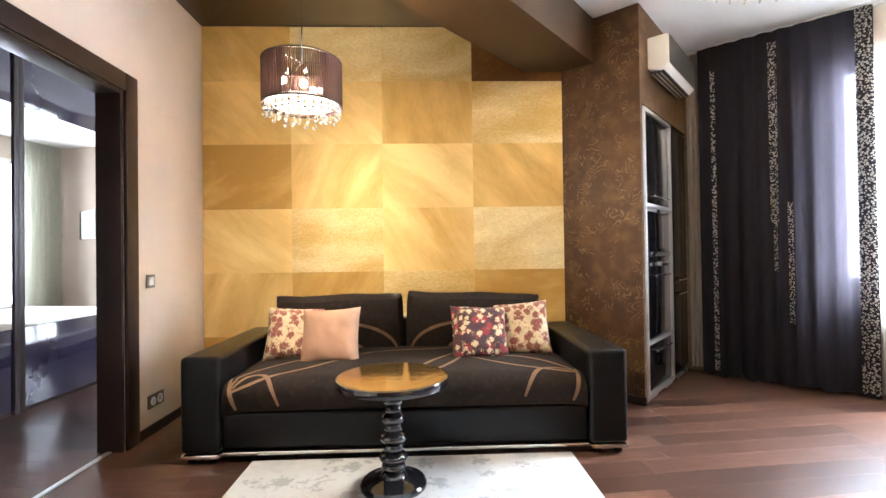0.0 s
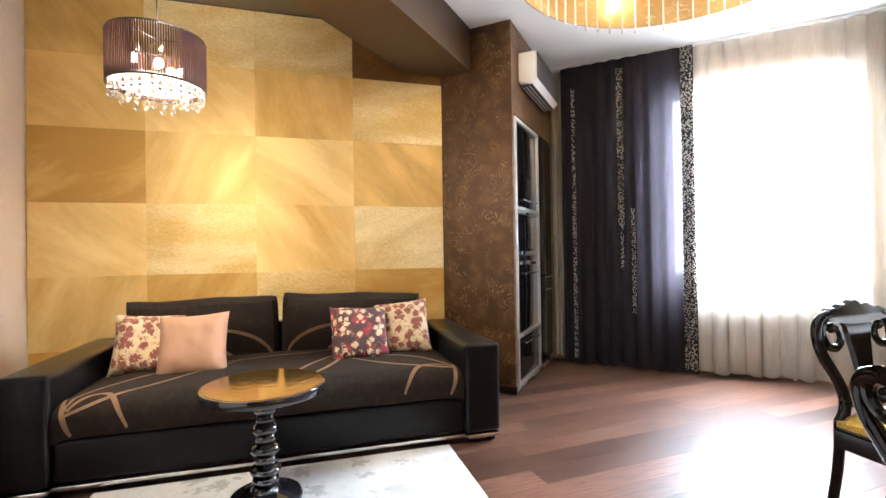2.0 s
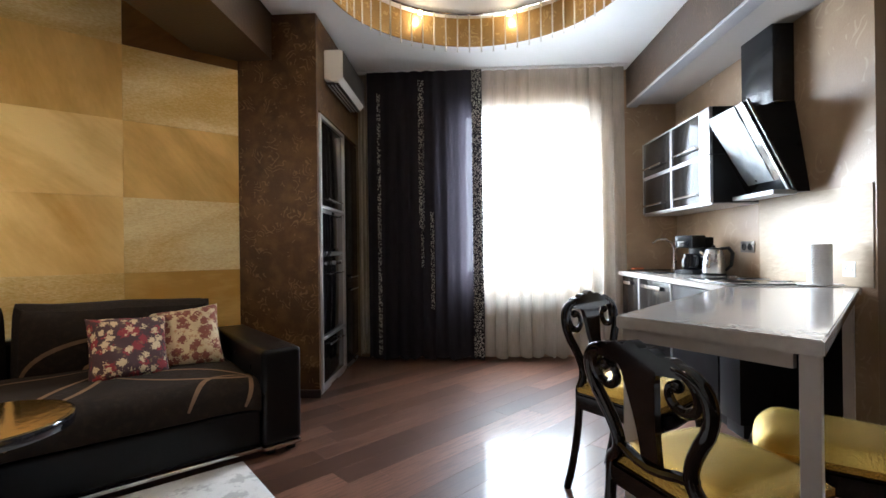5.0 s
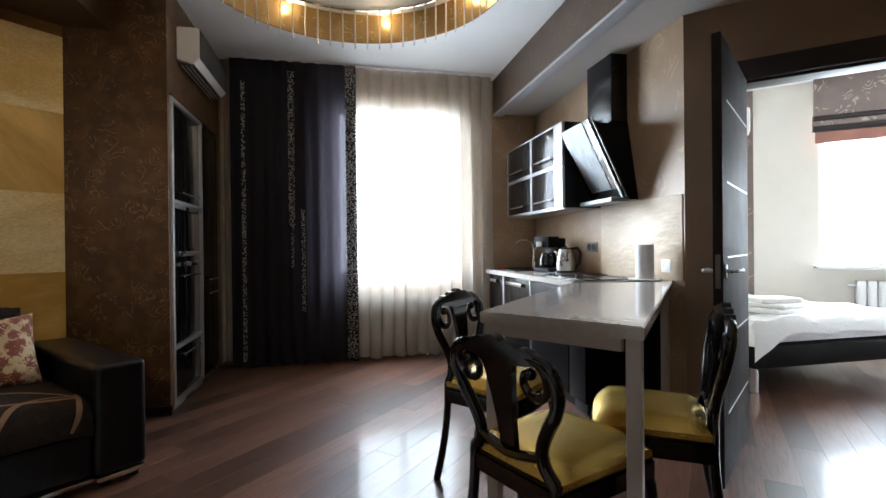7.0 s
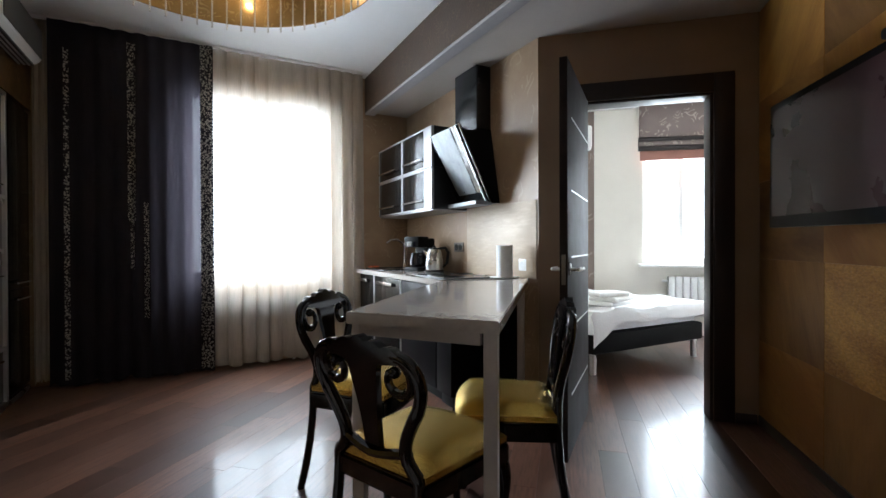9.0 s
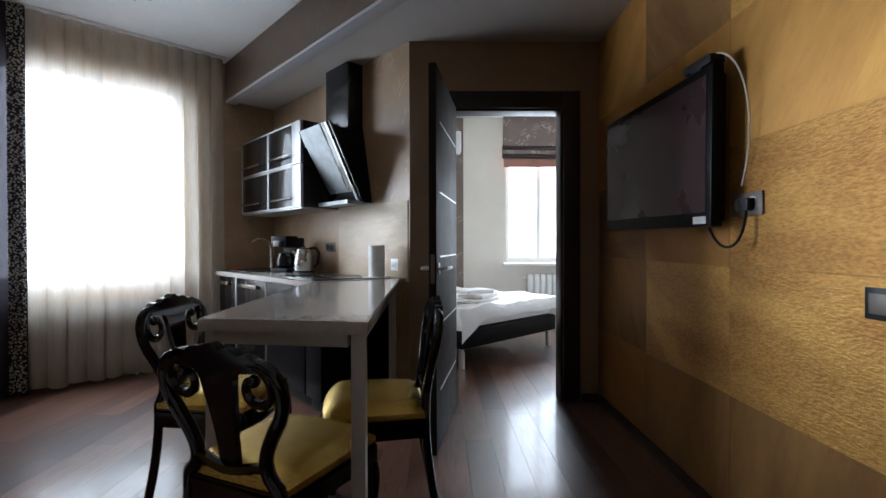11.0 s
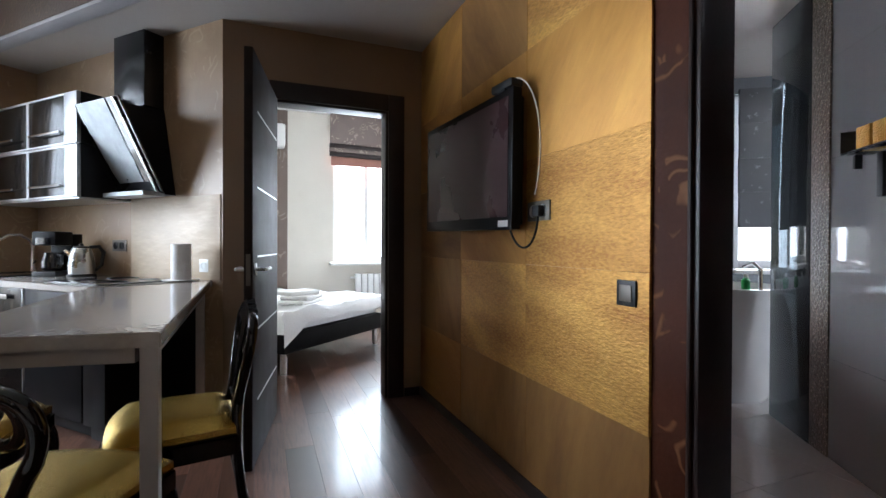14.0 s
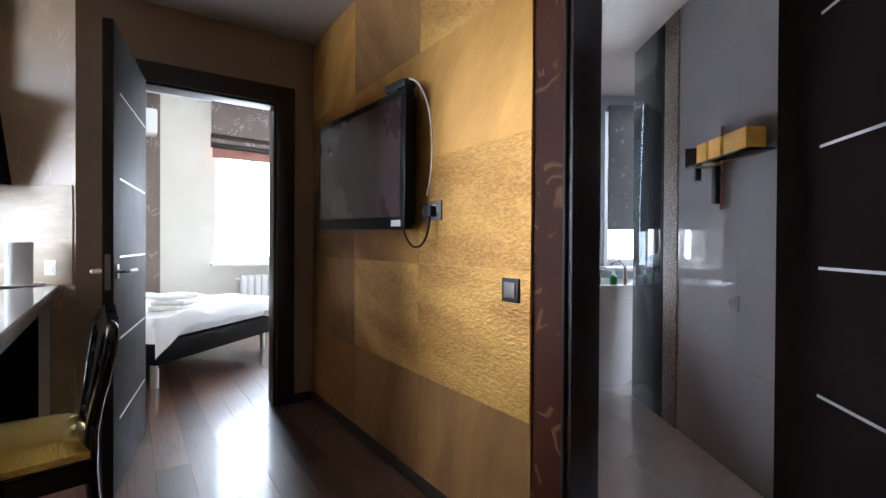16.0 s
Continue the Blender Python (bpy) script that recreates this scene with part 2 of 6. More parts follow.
M["trim"] = mat("trim", (0.016, 0.008, 0.0065), 0.36, spec=0.35, vary=0.35, scale=5, bump=0.04, bscale=80)
# same wenge as leaf_wood, darkened in colour against the strong bathroom light
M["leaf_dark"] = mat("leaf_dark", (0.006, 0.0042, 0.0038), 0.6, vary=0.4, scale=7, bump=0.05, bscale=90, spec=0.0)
M["red_bronze"] = patterned(mat("red_bronze", (0.045, 0.012, 0.005), 0.6, 0.0, spec=0.08, vary=0.3, scale=3, bump=0.15, bscale=60), (0.2, 0.095, 0.04), 5, "swirl", 0.6)
# same tan paint as the kitchen wall, its dimmer light put into the colour
M["door_wall"] = mat("door_wall", (0.2, 0.13, 0.075), 0.36, 0.05, vary=0.12, scale=2.5, bump=0.06, bscale=100)
M["leaf_wood"] = mat("leaf_wood", (0.014, 0.009, 0.008), 0.55, vary=0.4, scale=7, bump=0.05, bscale=90, spec=0.1)
M["steel"] = mat("steel", (0.62, 0.62, 0.62), 0.28, 1.0, vary=0.1, scale=8)
M["frame_alu"] = mat("frame_alu", (0.55, 0.55, 0.56), 0.34, 0.9, vary=0.1, scale=9)
M["hood_black"] = mat("hood_black", (0.006, 0.006, 0.0065), 0.3, vary=0.2, spec=0.08)
M["lacquer"] = mat("lacquer", (0.004, 0.0034, 0.0034), 0.1, vary=0.2, spec=0.3, coat=0.15)
M["chrome"] = mat("chrome", (0.8, 0.8, 0.8), 0.1, 1.0, vary=0.05)
M["step_strip"] = mat("step_strip", (0.27, 0.26, 0.265), 0.45, 0.2, vary=0.1, scale=9)
M["alu"] = mat("alu", (0.7, 0.7, 0.7), 0.35, 0.9, vary=0.08, scale=9)
M["black_gloss"] = mat("black_gloss", (0.012, 0.011, 0.012), 0.08, vary=0.2, coat=0.6)
M["black_glass"] = mat("black_glass", (0.008, 0.008, 0.01), 0.05, vary=0.1, coat=0.4)
M["black_plastic"] = mat("black_plastic", (0.011, 0.011, 0.012), 0.38, vary=0.2, bump=0.05, spec=0.22)
M["white_plastic"] = mat("white_plastic", (0.75, 0.74, 0.72), 0.35, vary=0.04)
M["leather"] = mat("leather", (0.0045, 0.0042, 0.0045), 0.3, vary=0.25, scale=12, bump=0.12, bscale=220, spec=0.22)
M["sofa_cloth"] = mat("sofa_cloth", (0.0155, 0.0098, 0.007), 0.85, vary=0.42, scale=8, bump=0.4, bscale=260, spec=0.2)
patterned(M["sofa_cloth"], (0.04, 0.025, 0.016), 34, "streak", 0.35, low=0.5, high=0.68)
M["leaf_print"] = mat("leaf_print", (0.2, 0.112, 0.055), 0.8, vary=0.25, scale=15, bump=0.4, bscale=260)
M["glass"] = clear("glass")
M["crystal"] = clear("crystal", rough=0.0, ior=1.6)


# ---------------------------------------------------------------- builders
def box(bm, x0, y0, z0, x1, y1, z1, bevel=0.0, m=None, seg=2):
    vs = bmesh.ops.create_cube(bm, size=1)["verts"]
    bmesh.ops.transform(bm, matrix=Matrix.Translation(((x0 + x1) / 2, (y0 + y1) / 2, (z0 + z1) / 2)) @ Matrix.Diagonal((abs(x1 - x0), abs(y1 - y0), abs(z1 - z0), 1)), verts=vs)
    if bevel:
        es = list({e for v in vs for e in v.link_edges})
        r = bmesh.ops.bevel(bm, geom=es, offset=bevel, segments=seg, affect="EDGES", profile=0.6)
        vs = list({v for f in r["faces"] for v in f.verts} | {v for v in vs if v.is_valid})
    if m is not None:
        bmesh.ops.transform(bm, matrix=m, verts=vs)
    return vs


def prism(bm, pts, z0, z1):
    """An upright solid over a plan outline."""
    lo, hi = [bm.verts.new((x, y, z0)) for x, y in pts], [bm.verts.new((x, y, z1)) for x, y in pts]
    n = len(pts)
    for i in range(n):
        bm.faces.new((lo[i], lo[(i + 1) % n], hi[(i + 1) % n], hi[i]))
    bm.faces.new(lo[::-1])
    bm.faces.new(hi)
    return lo + hi


def tube(bm, pts, r, n=8, cap=True):
    """A round bar along points; r is one radius or one for each point."""
    pts = [Vector(p) for p in pts]
    rs = r if isinstance(r, (list, tuple)) else [r] * len(pts)
    rings, side = [], None
    for i, p in enumerate(pts):
        d = (pts[min(i + 1, len(pts) - 1)] - pts[max(i - 1, 0)]).normalized()
        side = d.orthogonal().normalized() if side is None else (side - d * side.dot(d)).normalized()
        up = d.cross(side)
        rings.append([bm.verts.new(p + (side * math.cos(6.2832 * k / n) + up * math.sin(6.2832 * k / n)) * rs[i]) for k in range(n)])
    for a, b in zip(rings, rings[1:]):
        for k in range(n):
            bm.faces.new((a[k], a[(k + 1) % n], b[(k + 1) % n], b[k]))
    if cap:
        bm.faces.new(rings[0][::-1])
        bm.faces.new(rings[-1])


def lathe(bm, profile, n=32, at=(0, 0, 0), closed=False):
    """A turned shape from (radius, height) pairs."""
    rings = [[bm.verts.new((at[0] + r * math.cos(6.28319 * k / n), at[1] + r * math.sin(6.28319 * k / n), at[2] + z)) for k in range(n)] for r, z in profile]
    for a, b in zip(rings, rings[1:]):
        for k in range(n):
            bm.faces.new((a[k], a[(k + 1) % n], b[(k + 1) % n], b[k]))
    if not closed:
        bm.faces.new(rings[0][::-1])
        bm.faces.new(rings[-1])


def sheet(bm, fn, nu, nv):
    g = [[bm.verts.new(fn(i / nu, j / nv)) for j in range(nv + 1)] for i in range(nu + 1)]
    for i in range(nu):
        for j in range(nv):
            bm.faces.new((g[i][j], g[i + 1][j], g[i + 1][j + 1], g[i][j + 1]))
    return g


def mesh_of(name, bm, material, smooth=True):
    bmesh.ops.recalc_face_normals(bm, faces=bm.faces)
    me = bpy.data.meshes.new(name)
    bm.to_mesh(me)
    bm.free()
    me.materials.append(material if not isinstance(material, str) else M[material])
    if smooth:
        me.shade_smooth()
        me.set_sharp_from_angle(angle=radians(38))
    return me


def part(name, bm, material, parent, label="", m=None):
    ob = new(name, mesh_of(name, bm, material))
    ob.parent = parent
    if m is not None:
        ob.matrix_basis = m
    return tagged(ob, label)


def boxpart(name, parent, material, *dims, bevel=0.003, label="", m=None):
    bm = bmesh.new()
    box(bm, *dims, bevel=bevel)
    return part(name, bm, material, parent, label, m)


def thing(name, m, label, category, group=""):
    ob = new(name)
    ob.empty_display_size = 0.1
    ob.matrix_world = m
    return tagged(ob, label, category, group)


def solo(name, bm, material, m, label, category, group=""):
    ob = new(name, mesh_of(name, bm, material))
    ob.matrix_world = m
    return tagged(ob, label, category, group)


def setting(name, bm, material, m=HOME, label="", category="wall"):
    ob = new(name, mesh_of(name, bm, material))
    ob.matrix_world = m
    return tagged(ob, label, category, kind="structure")


def pierced(x0, x1, y0, y1, z0, z1, holes):
    """A wall along X with openings (xa, xb, za, zb) cut right through it."""
    bm = bmesh.new()
    cuts = sorted({x0, x1, *[h[0] for h in holes], *[h[1] for h in holes]})
    for a, b in zip(cuts, cuts[1:]):
        zs = [z0]
        for h in sorted(holes, key=lambda h: h[2]):
            if h[0] <= a + 1e-6 and h[1] >= b - 1e-6:
                zs += [h[2], h[3]]
        zs.append(z1)
        for lo, hi in zip(zs[::2], zs[1::2]):
            if hi - lo > 1e-4:
                box(bm, a, y0, lo, b, y1, hi)
    bmesh.ops.remove_doubles(bm, verts=bm.verts, dist=1e-5)
    return bm


# ---------------------------------------------------------------- the large structure
bm = bmesh.new()
box(bm, -5.5, -5.5, -0.2, 8, 9.5, -0.012)
setting("floor", bm, "joint", label="dark reddish-brown glossy wooden plank floor", category="floor")

# gold wall and the slanted left wall with its door opening
bm = bmesh.new()
box(bm, -2.95, 0.0, 0, 0.35, 0.15, 3.1)
wall_gold = setting("wall_gold", bm, "tan_wall", GOLD, "wall clad in square gold-leaf panels")
# left wall: X runs from the gold wall into the room, Y to the outside
LEFT = GOLD @ Matrix(((0, -1, 0, -2.783), (-1, 0, 0, 0), (0, 0, 1, 0), (0, 0, 0, 1)))
bm = pierced(0, 6.2, 0, 0.14, 0, 3.1, [(0.93, 1.9, 0, 2.03)])
setting("wall_left", bm, "cream_wall", LEFT, "cream satin wall with a dark-framed doorway")

# pillar block with the tall cabinets let into its side
bm = bmesh.new()
box(bm, -1.75, 3.433, 0, -1.092, 3.475, 3.1)
box(bm, -1.75, 3.475, 2.14, -1.092, 4.72, 3.1)
box(bm, -1.75, 3.475, 0, -1.72, 4.72, 2.14)
setting("wall_pillar", bm, "bronze", K, "bronze scroll-patterned wallpaper on a corner pillar")

bm = pierced(-1.75, 2.3, 4.72, 4.95, 0, 3.1, [(-0.05, 1.24, 0.78, 2.5)])
setting("wall_window", bm, "tan_wall", K, "tan wall with a wide window behind curtains")
bm = bmesh.new()
box(bm, 2.076, 2.515, 0, 2.22, 4.72, 3.1)
setting("wall_kitchen", bm, "tan_wall", K, "shimmering tan kitchen wall")
BED = Matrix(((0, 1, 0, 3.257), (1, 0, 0, 0), (0, 0, 1, 0), (0, 0, 0, 1)))   # X along world y, Y away from the room
bm = pierced(-1.122, 0.195, 0, 0.13, 0, 3.1, [(-0.864, -0.075, 0, 2.03)])
setting("wall_door", bm, "door_wall", BED, "tan wall with the bedroom doorway")
TVW = Matrix(((1, 0, 0, 0), (0, -1, 0, -1.122), (0, 0, 1, 0), (0, 0, 0, 1)))  # X along world x, Y away from the room
bm = pierced(-1.8, 3.39, 0, 0.13, 0, 3.1, [(0.12, 0.99, 0, 2.05)])
setting("wall_tv", bm, "red_bronze", TVW, "wall with gold-leaf panels and a bathroom doorway")
# ceilings
def holed(x0, x1, y0, y1, cx, cy, r, z0, z1, n=64):
    bm = bmesh.new()
    outer, inner = [], []
    for k in range(n):
        a = 2 * math.pi * (k + 0.5) / n
        c, s = math.cos(a), math.sin(a)
        t = min((x1 - cx) / c if c > 0 else (x0 - cx) / c, (y1 - cy) / s if s > 0 else (y0 - cy) / s)
        outer.append((cx + c * t, cy + s * t))
        inner.append((cx + c * r, cy + s * r))
    corner = [(x1, y1), (x0, y1), (x0, y0), (x1, y0)]
    rows = [[bm.verts.new((*p, z)) for p in ring] for z in (z0, z1) for ring in (outer, inner)]
    for k in range(n):
        j = (k + 1) % n
        bm.faces.new((rows[0][k], rows[0][j], rows[1][j], rows[1][k]))
        bm.faces.new((rows[2][k], rows[2][j], rows[3][j], rows[3][k]))
        bm.faces.new((rows[1][k], rows[1][j], rows[3][j], rows[3][k]))
        bm.faces.new((rows[0][k], rows[0][j], rows[2][j], rows[2][k]))
    for cx_, cy_ in corner:
        near = max(((k, (k + 1) % n) for k in range(n)), key=lambda q: (abs(outer[q[0]][0] - outer[q[1]][0]) > 1e-6 and abs(outer[q[0]][1] - outer[q[1]][1]) > 1e-6, -(outer[q[0]][0] - cx_) ** 2 - (outer[q[0]][1] - cy_) ** 2))
        for z, row in ((z0, rows[0]), (z1, rows[2])):
            bm.faces.new((row[near[0]], row[near[1]], bm.verts.new((cx_, cy_, z))))
    return bm


RING = (0.1, 3.05, 1.04)
setting("ceiling", holed(-1.42, 1.62, -3.5, 4.72, *RING, CEIL, 3.08), "white_ceiling", K, "white ceiling with a round recess", "ceiling")
bm = bmesh.new()
lathe(bm, [(1.25, 0), (1.25, 0.03)], 48, (RING[0], RING[1], 3.08))
setting("ceiling_recess", bm, "white_ceiling", K, "white top of the round ceiling recess", "ceiling")
bm = bmesh.new()
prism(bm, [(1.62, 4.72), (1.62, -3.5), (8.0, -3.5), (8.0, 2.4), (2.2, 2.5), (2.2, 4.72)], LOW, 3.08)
setting("ceiling_low", bm, "low_ceiling", K, "lowered ceiling over the kitchen", "ceiling")
bm = bmesh.new()
box(bm, 1.6, -3.5, LOW - 0.004, 1.616, 4.715, CEIL)
setting("trim_step", bm, "step_paper", K, "bronze patterned face of the ceiling step", "trim")
bm = bmesh.new()
box(bm, 1.6, -3.5, LOW - 0.03, 1.70, 4.715, LOW - 0.006, 0.004)
setting("trim_step_edge", bm, "step_strip", K, "pale metal edge strip along the ceiling step", "trim")
bm = bmesh.new()
box(bm, -1.9, -3.5, 2.5, -1.42, 3.425, 3.08)
box(bm, -1.9, 3.425, 2.5, -1.70, 4.2, 3.08)
setting("ceiling_beam", bm, "bronze_ceiling", K, "bronze wallpapered ceiling beam", "ceiling")
bm = bmesh.new()
prism(bm, [(GOLD @ Vector((-2.9, 0.1, 0)))[:2], (GOLD @ Vector((0, 0.1, 0)))[:2], (K @ Vector((-1.7, -3.5, 0)))[:2], (GOLD @ Vector((-2.9, -6.2, 0)))[:2]], 2.86, 3.08)
setting("ceiling_dark", bm, "dark_ceiling", HOME, "dark brown glossy ceiling over the sofa", "ceiling")

# ---------------------------------------------------------------- trim
def casing(name, m, x0, x1, top, width, depth, wall, label):
    """A dark door frame round an opening: face boards and a lining."""
    bm = bmesh.new()
    for a, b in ((x0 - width, x0), (x1, x1 + width)):
        box(bm, a, -depth, 0, b, -0.001, top + width, 0.006)
    box(bm, x0, -depth, top, x1, -0.001, top + width, 0.006)
    for a, b in ((x0, x0 + 0.018), (x1 - 0.018, x1)):
        box(bm, a, 0, 0, b, wall, top, 0.002)
    box(bm, x0 + 0.018, 0, top - 0.018, x1 - 0.018, wall, top, 0.002)
    return setting(name, bm, "trim", m, label, "door frame")


casing("door_frame_1", LEFT, 0.93, 1.9, 2.03, 0.105, 0.022, 0.14, "dark wenge frame of an open doorway")
casing("door_frame_2", BED, -0.864, -0.075, 2.03, 0.115, 0.02, 0.13, "dark wenge frame of the bedroom doorway")
casing("door_frame_3", TVW, 0.12, 0.99, 2.05, 0.012, 0.012, 0.13, "dark wenge frame of the bathroom doorway")
for nm, m, a, b in (("baseboard_left", LEFT, 0.02, 0.82), ("baseboard_tv", TVW, 1.01, 3.25), ("baseboard_door", BED, -1.10, -0.985)):
    bm = bmesh.new()
    box(bm, a, -0.016, 0, b, -0.001, 0.06, 0.004)
    setting(nm, bm, "trim", m, "dark brown wooden skirting", "baseboard")
bm = bmesh.new()
box(bm, -1.68, 3.417, 0, -1.08, 3.4325, 0.06, 0.004)
setting("baseboard_pillar", bm, "trim", K, "dark brown wooden skirting", "baseboard")


# ---------------------------------------------------------------- gold panels
def panels(wall, xs, zs, front, kinds, thick=0.008):
    for j, (z0, z1) in enumerate(zip(zs, zs[1:])):
        for i, (x0, x1) in enumerate(zip(xs, xs[1:])):
            bm = bmesh.new()
            proud = thick + 0.0012 * ((i * 5 + j * 3) % 4)
            box(bm, x0 + 0.0002, front - proud, z0 + 0.0002, x1 - 0.0002, front - 0.0005, z1 - 0.0002, 0.0006, seg=1)
            kind = kinds[j % len(kinds)][i % len(kinds[0])]
            part("panel", bm, {"a": "gold", "b": "gold_fine", "c": "gold_side", "d": "gold_dark", "e": "gold_fine_dim", "f": "gold_dim"}[kind], wall)


M["gold_side"] = gold_leaf("gold_side", (0.56, 0.32, 0.065), (0.90, 0.61, 0.20), 0.52, 0.45, False, 2.6)
# next two: television-wall golds, its dimmer light put into darker colours
M["gold_fine_dim"] = gold_leaf("gold_fine_dim", (0.30, 0.125, 0.02), (0.78, 0.45, 0.11), 0.34, 0.55, True, 0.7)
M["gold_dim"] = gold_leaf("gold_dim", (0.29, 0.12, 0.02), (0.58, 0.305, 0.065), 0.4, 0.55, False, 2.6)
M["gold_dark"] = gold_leaf("gold_dark", (0.15, 0.065, 0.016), (0.36, 0.185, 0.05), 0.44, 0.5, False, 2.0)
# the top panel by the pillar is coloured dark for the beam's shade
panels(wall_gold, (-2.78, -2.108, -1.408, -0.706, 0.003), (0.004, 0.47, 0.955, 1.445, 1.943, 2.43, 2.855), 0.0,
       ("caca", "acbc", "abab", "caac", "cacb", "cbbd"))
tv_wall = bpy.data.objects["wall_tv"]
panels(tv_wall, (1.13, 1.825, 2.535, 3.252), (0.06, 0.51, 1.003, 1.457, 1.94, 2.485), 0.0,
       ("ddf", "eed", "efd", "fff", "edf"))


# ---------------------------------------------------------------- sofa
def cushion(bm, w, d, h, m, puff=0.05, n=10, slump=0.0):
    """A stuffed block, rounder at the rims, centred on its middle."""
    vs = bmesh.ops.create_grid(bm, x_segments=n, y_segments=n, size=0.5)["verts"]
    def shape(x, y, s):
        u, v = abs(2 * x), abs(2 * y)
        edge = (max(0, 1 - u ** 8) * max(0, 1 - v ** 8)) ** 0.5
        z = s * (h / 2 * (0.55 + 0.45 * edge) if edge > 0 else 0) + s * puff * (1 - u ** 2) * (1 - v ** 2)
        sx = 1 - 0.015 * (1 - edge)
        y2 = y * d * sx * (1 - slump * u ** 6) + slump * 0.12 * d * math.sin(5 * x) * v
        if slump:
            y2 += d * (0.05 * u ** 4 * v * (1 if y > 0 else -1) + 0.012 * math.sin(9 * x + 1) * v)
            z += s * 0.008 * noise.noise(Vector((x * 6, y * 5, s * 3)))
        return Vector((x * w * sx * (1 - 0.35 * slump * v ** 6), y2, z))
    low = {}
    rim = [v for v in vs if v.is_boundary]
    for v in vs:
        low[v] = bm.verts.new(shape(v.co.x, v.co.y, -1))
    for f in list({f for v in vs for f in v.link_faces}):
        bm.faces.new([low[v] for v in reversed(f.verts)])
    for v in vs:
        v.co = shape(v.co.x, v.co.y, 1)
    for e in list({e for v in rim for e in v.link_edges if e.is_boundary}):
        a, b = e.verts
        bm.faces.new((b, a, low[a], low[b]))
    bmesh.ops.transform(bm, matrix=m, verts=list(low) + list(low.values()))


def ribbon(bm, pts, width, lift, normal):
    """A flat printed stem along points on a cushion."""
    pts, nv = [Vector(p) for p in pts], Vector(normal)
    rows = []
    for i, p in enumerate(pts):
        d = (pts[min(i + 1, len(pts) - 1)] - pts[max(0, i - 1)]).normalized()
        side = d.cross(nv).normalized()
        w = width * (0.35 + 0.65 * math.sin(math.pi * (0.08 + 0.84 * i / (len(pts) - 1))))
        rows.append((bm.verts.new(p + nv * lift + side * w), bm.verts.new(p + nv * lift - side * w)))
    for a, b in zip(rows, rows[1:]):
        bm.faces.new((a[0], b[0], b[1], a[1]))


def bez(p0, p1, p2, p3, n=14):
    return [Vector(p0) * (1 - t) ** 3 + Vector(p1) * 3 * t * (1 - t) ** 2 + Vector(p2) * 3 * t * t * (1 - t) + Vector(p3) * t ** 3 for t in (i / n for i in range(n + 1))]


sofa = thing("sofa", GOLD @ pose(0, -0.034, 0), "wide black leather sofa with dark brown leaf-printed cushions", "sofa")
for x0, x1 in ((-2.371, -2.165), (-0.212, 0.0)):
    bm = bmesh.new()
    box(bm, x0, -1.105, 0.055, x1, -0.07, 0.56, 0.03, seg=4)
    arm = part("armrest", bm, "leather", sofa, "black leather armrest")
    bm = bmesh.new()
    box(bm, x0 + 0.004, -1.108, 0.03, x1 - 0.004, -0.10, 0.052, 0.006)
    part("foot_strip", bm, "chrome", arm, "chrome strip")
    for fx in (x0 + 0.03, x1 - 0.07):
        for fy in (-1.08, -0.16):
            bm = bmesh.new()
            box(bm, fx, fy, 0.0, fx + 0.04, fy + 0.05, 0.03, 0.003)
            part("foot", bm, "black_plastic", arm)
bm = bmesh.new()
box(bm, -2.163, -1.085, 0.065, -0.214, -0.09, 0.262, 0.022, seg=3)
base = part("base", bm, "leather", sofa, "black leather front panel")
bm = bmesh.new()
box(bm, -2.16, -1.088, 0.036, -0.216, -1.05, 0.056, 0.005)
part("base_strip", bm, "chrome", base, "chrome strip")
bm = bmesh.new()
box(bm, -2.163, -0.2, 0.262, -0.214, -0.065, 0.62, 0.03, seg=3)
part("back_frame", bm, "leather", sofa)


def seat_at(x, d):
    """A point on the upholstered seat: x along the sofa, d the way from its back over the rounded front edge."""
    u = min(1, abs((x + 1.1885) / 0.9725))
    end = (1 - u ** 10) ** 0.5
    r, top = 0.075, 0.402 + 0.034 * end + 0.022 * (1 - u * u) * math.sin(math.pi * min(1, max(0, d + 0.1) / 0.95))
    top += 0.004 * noise.noise(Vector((x * 5, d * 5, 2)))
    flat = 0.70
    if d <= flat:
        return Vector((x, -0.32 - d, top)), Vector((0, 0, 1))
    a = min(math.pi / 2, (d - flat) / r)
    down = max(0, d - flat - r * math.pi / 2)
    bulge = 0.012 * math.sin(math.pi * min(1, (d - flat) / 0.26)) * end
    return Vector((x, -0.32 - flat - r * math.sin(a) - bulge, top - r * (1 - math.cos(a)) - down)), Vector((0, -math.sin(a), math.cos(a)))


bm = bmesh.new()
DEPTHS = [0.70 * k / 14 for k in range(15)] + [0.70 + 0.118 * k / 8 for k in range(1, 9)] + [0.818 + 0.085 * k / 4 for k in range(1, 5)]
XS = [-1.1885 + 0.9725 * math.sin(math.pi / 2 * (k / 24 * 2 - 1)) for k in range(25)]
top_rows = [[bm.verts.new(seat_at(x, d)[0]) for d in DEPTHS] for x in XS]
low_rows = [[bm.verts.new((x, min(-0.33, seat_at(x, d)[0].y + 0.03), 0.262)) for d in DEPTHS] for x in XS]
for i in range(len(XS) - 1):
    for j in range(len(DEPTHS) - 1):
        bm.faces.new((top_rows[i][j], top_rows[i + 1][j], top_rows[i + 1][j + 1], top_rows[i][j + 1]))
for i in (0, len(XS) - 1):
    for j in range(len(DEPTHS) - 1):
        bm.faces.new((top_rows[i][j], top_rows[i][j + 1], low_rows[i][j + 1], low_rows[i][j]))
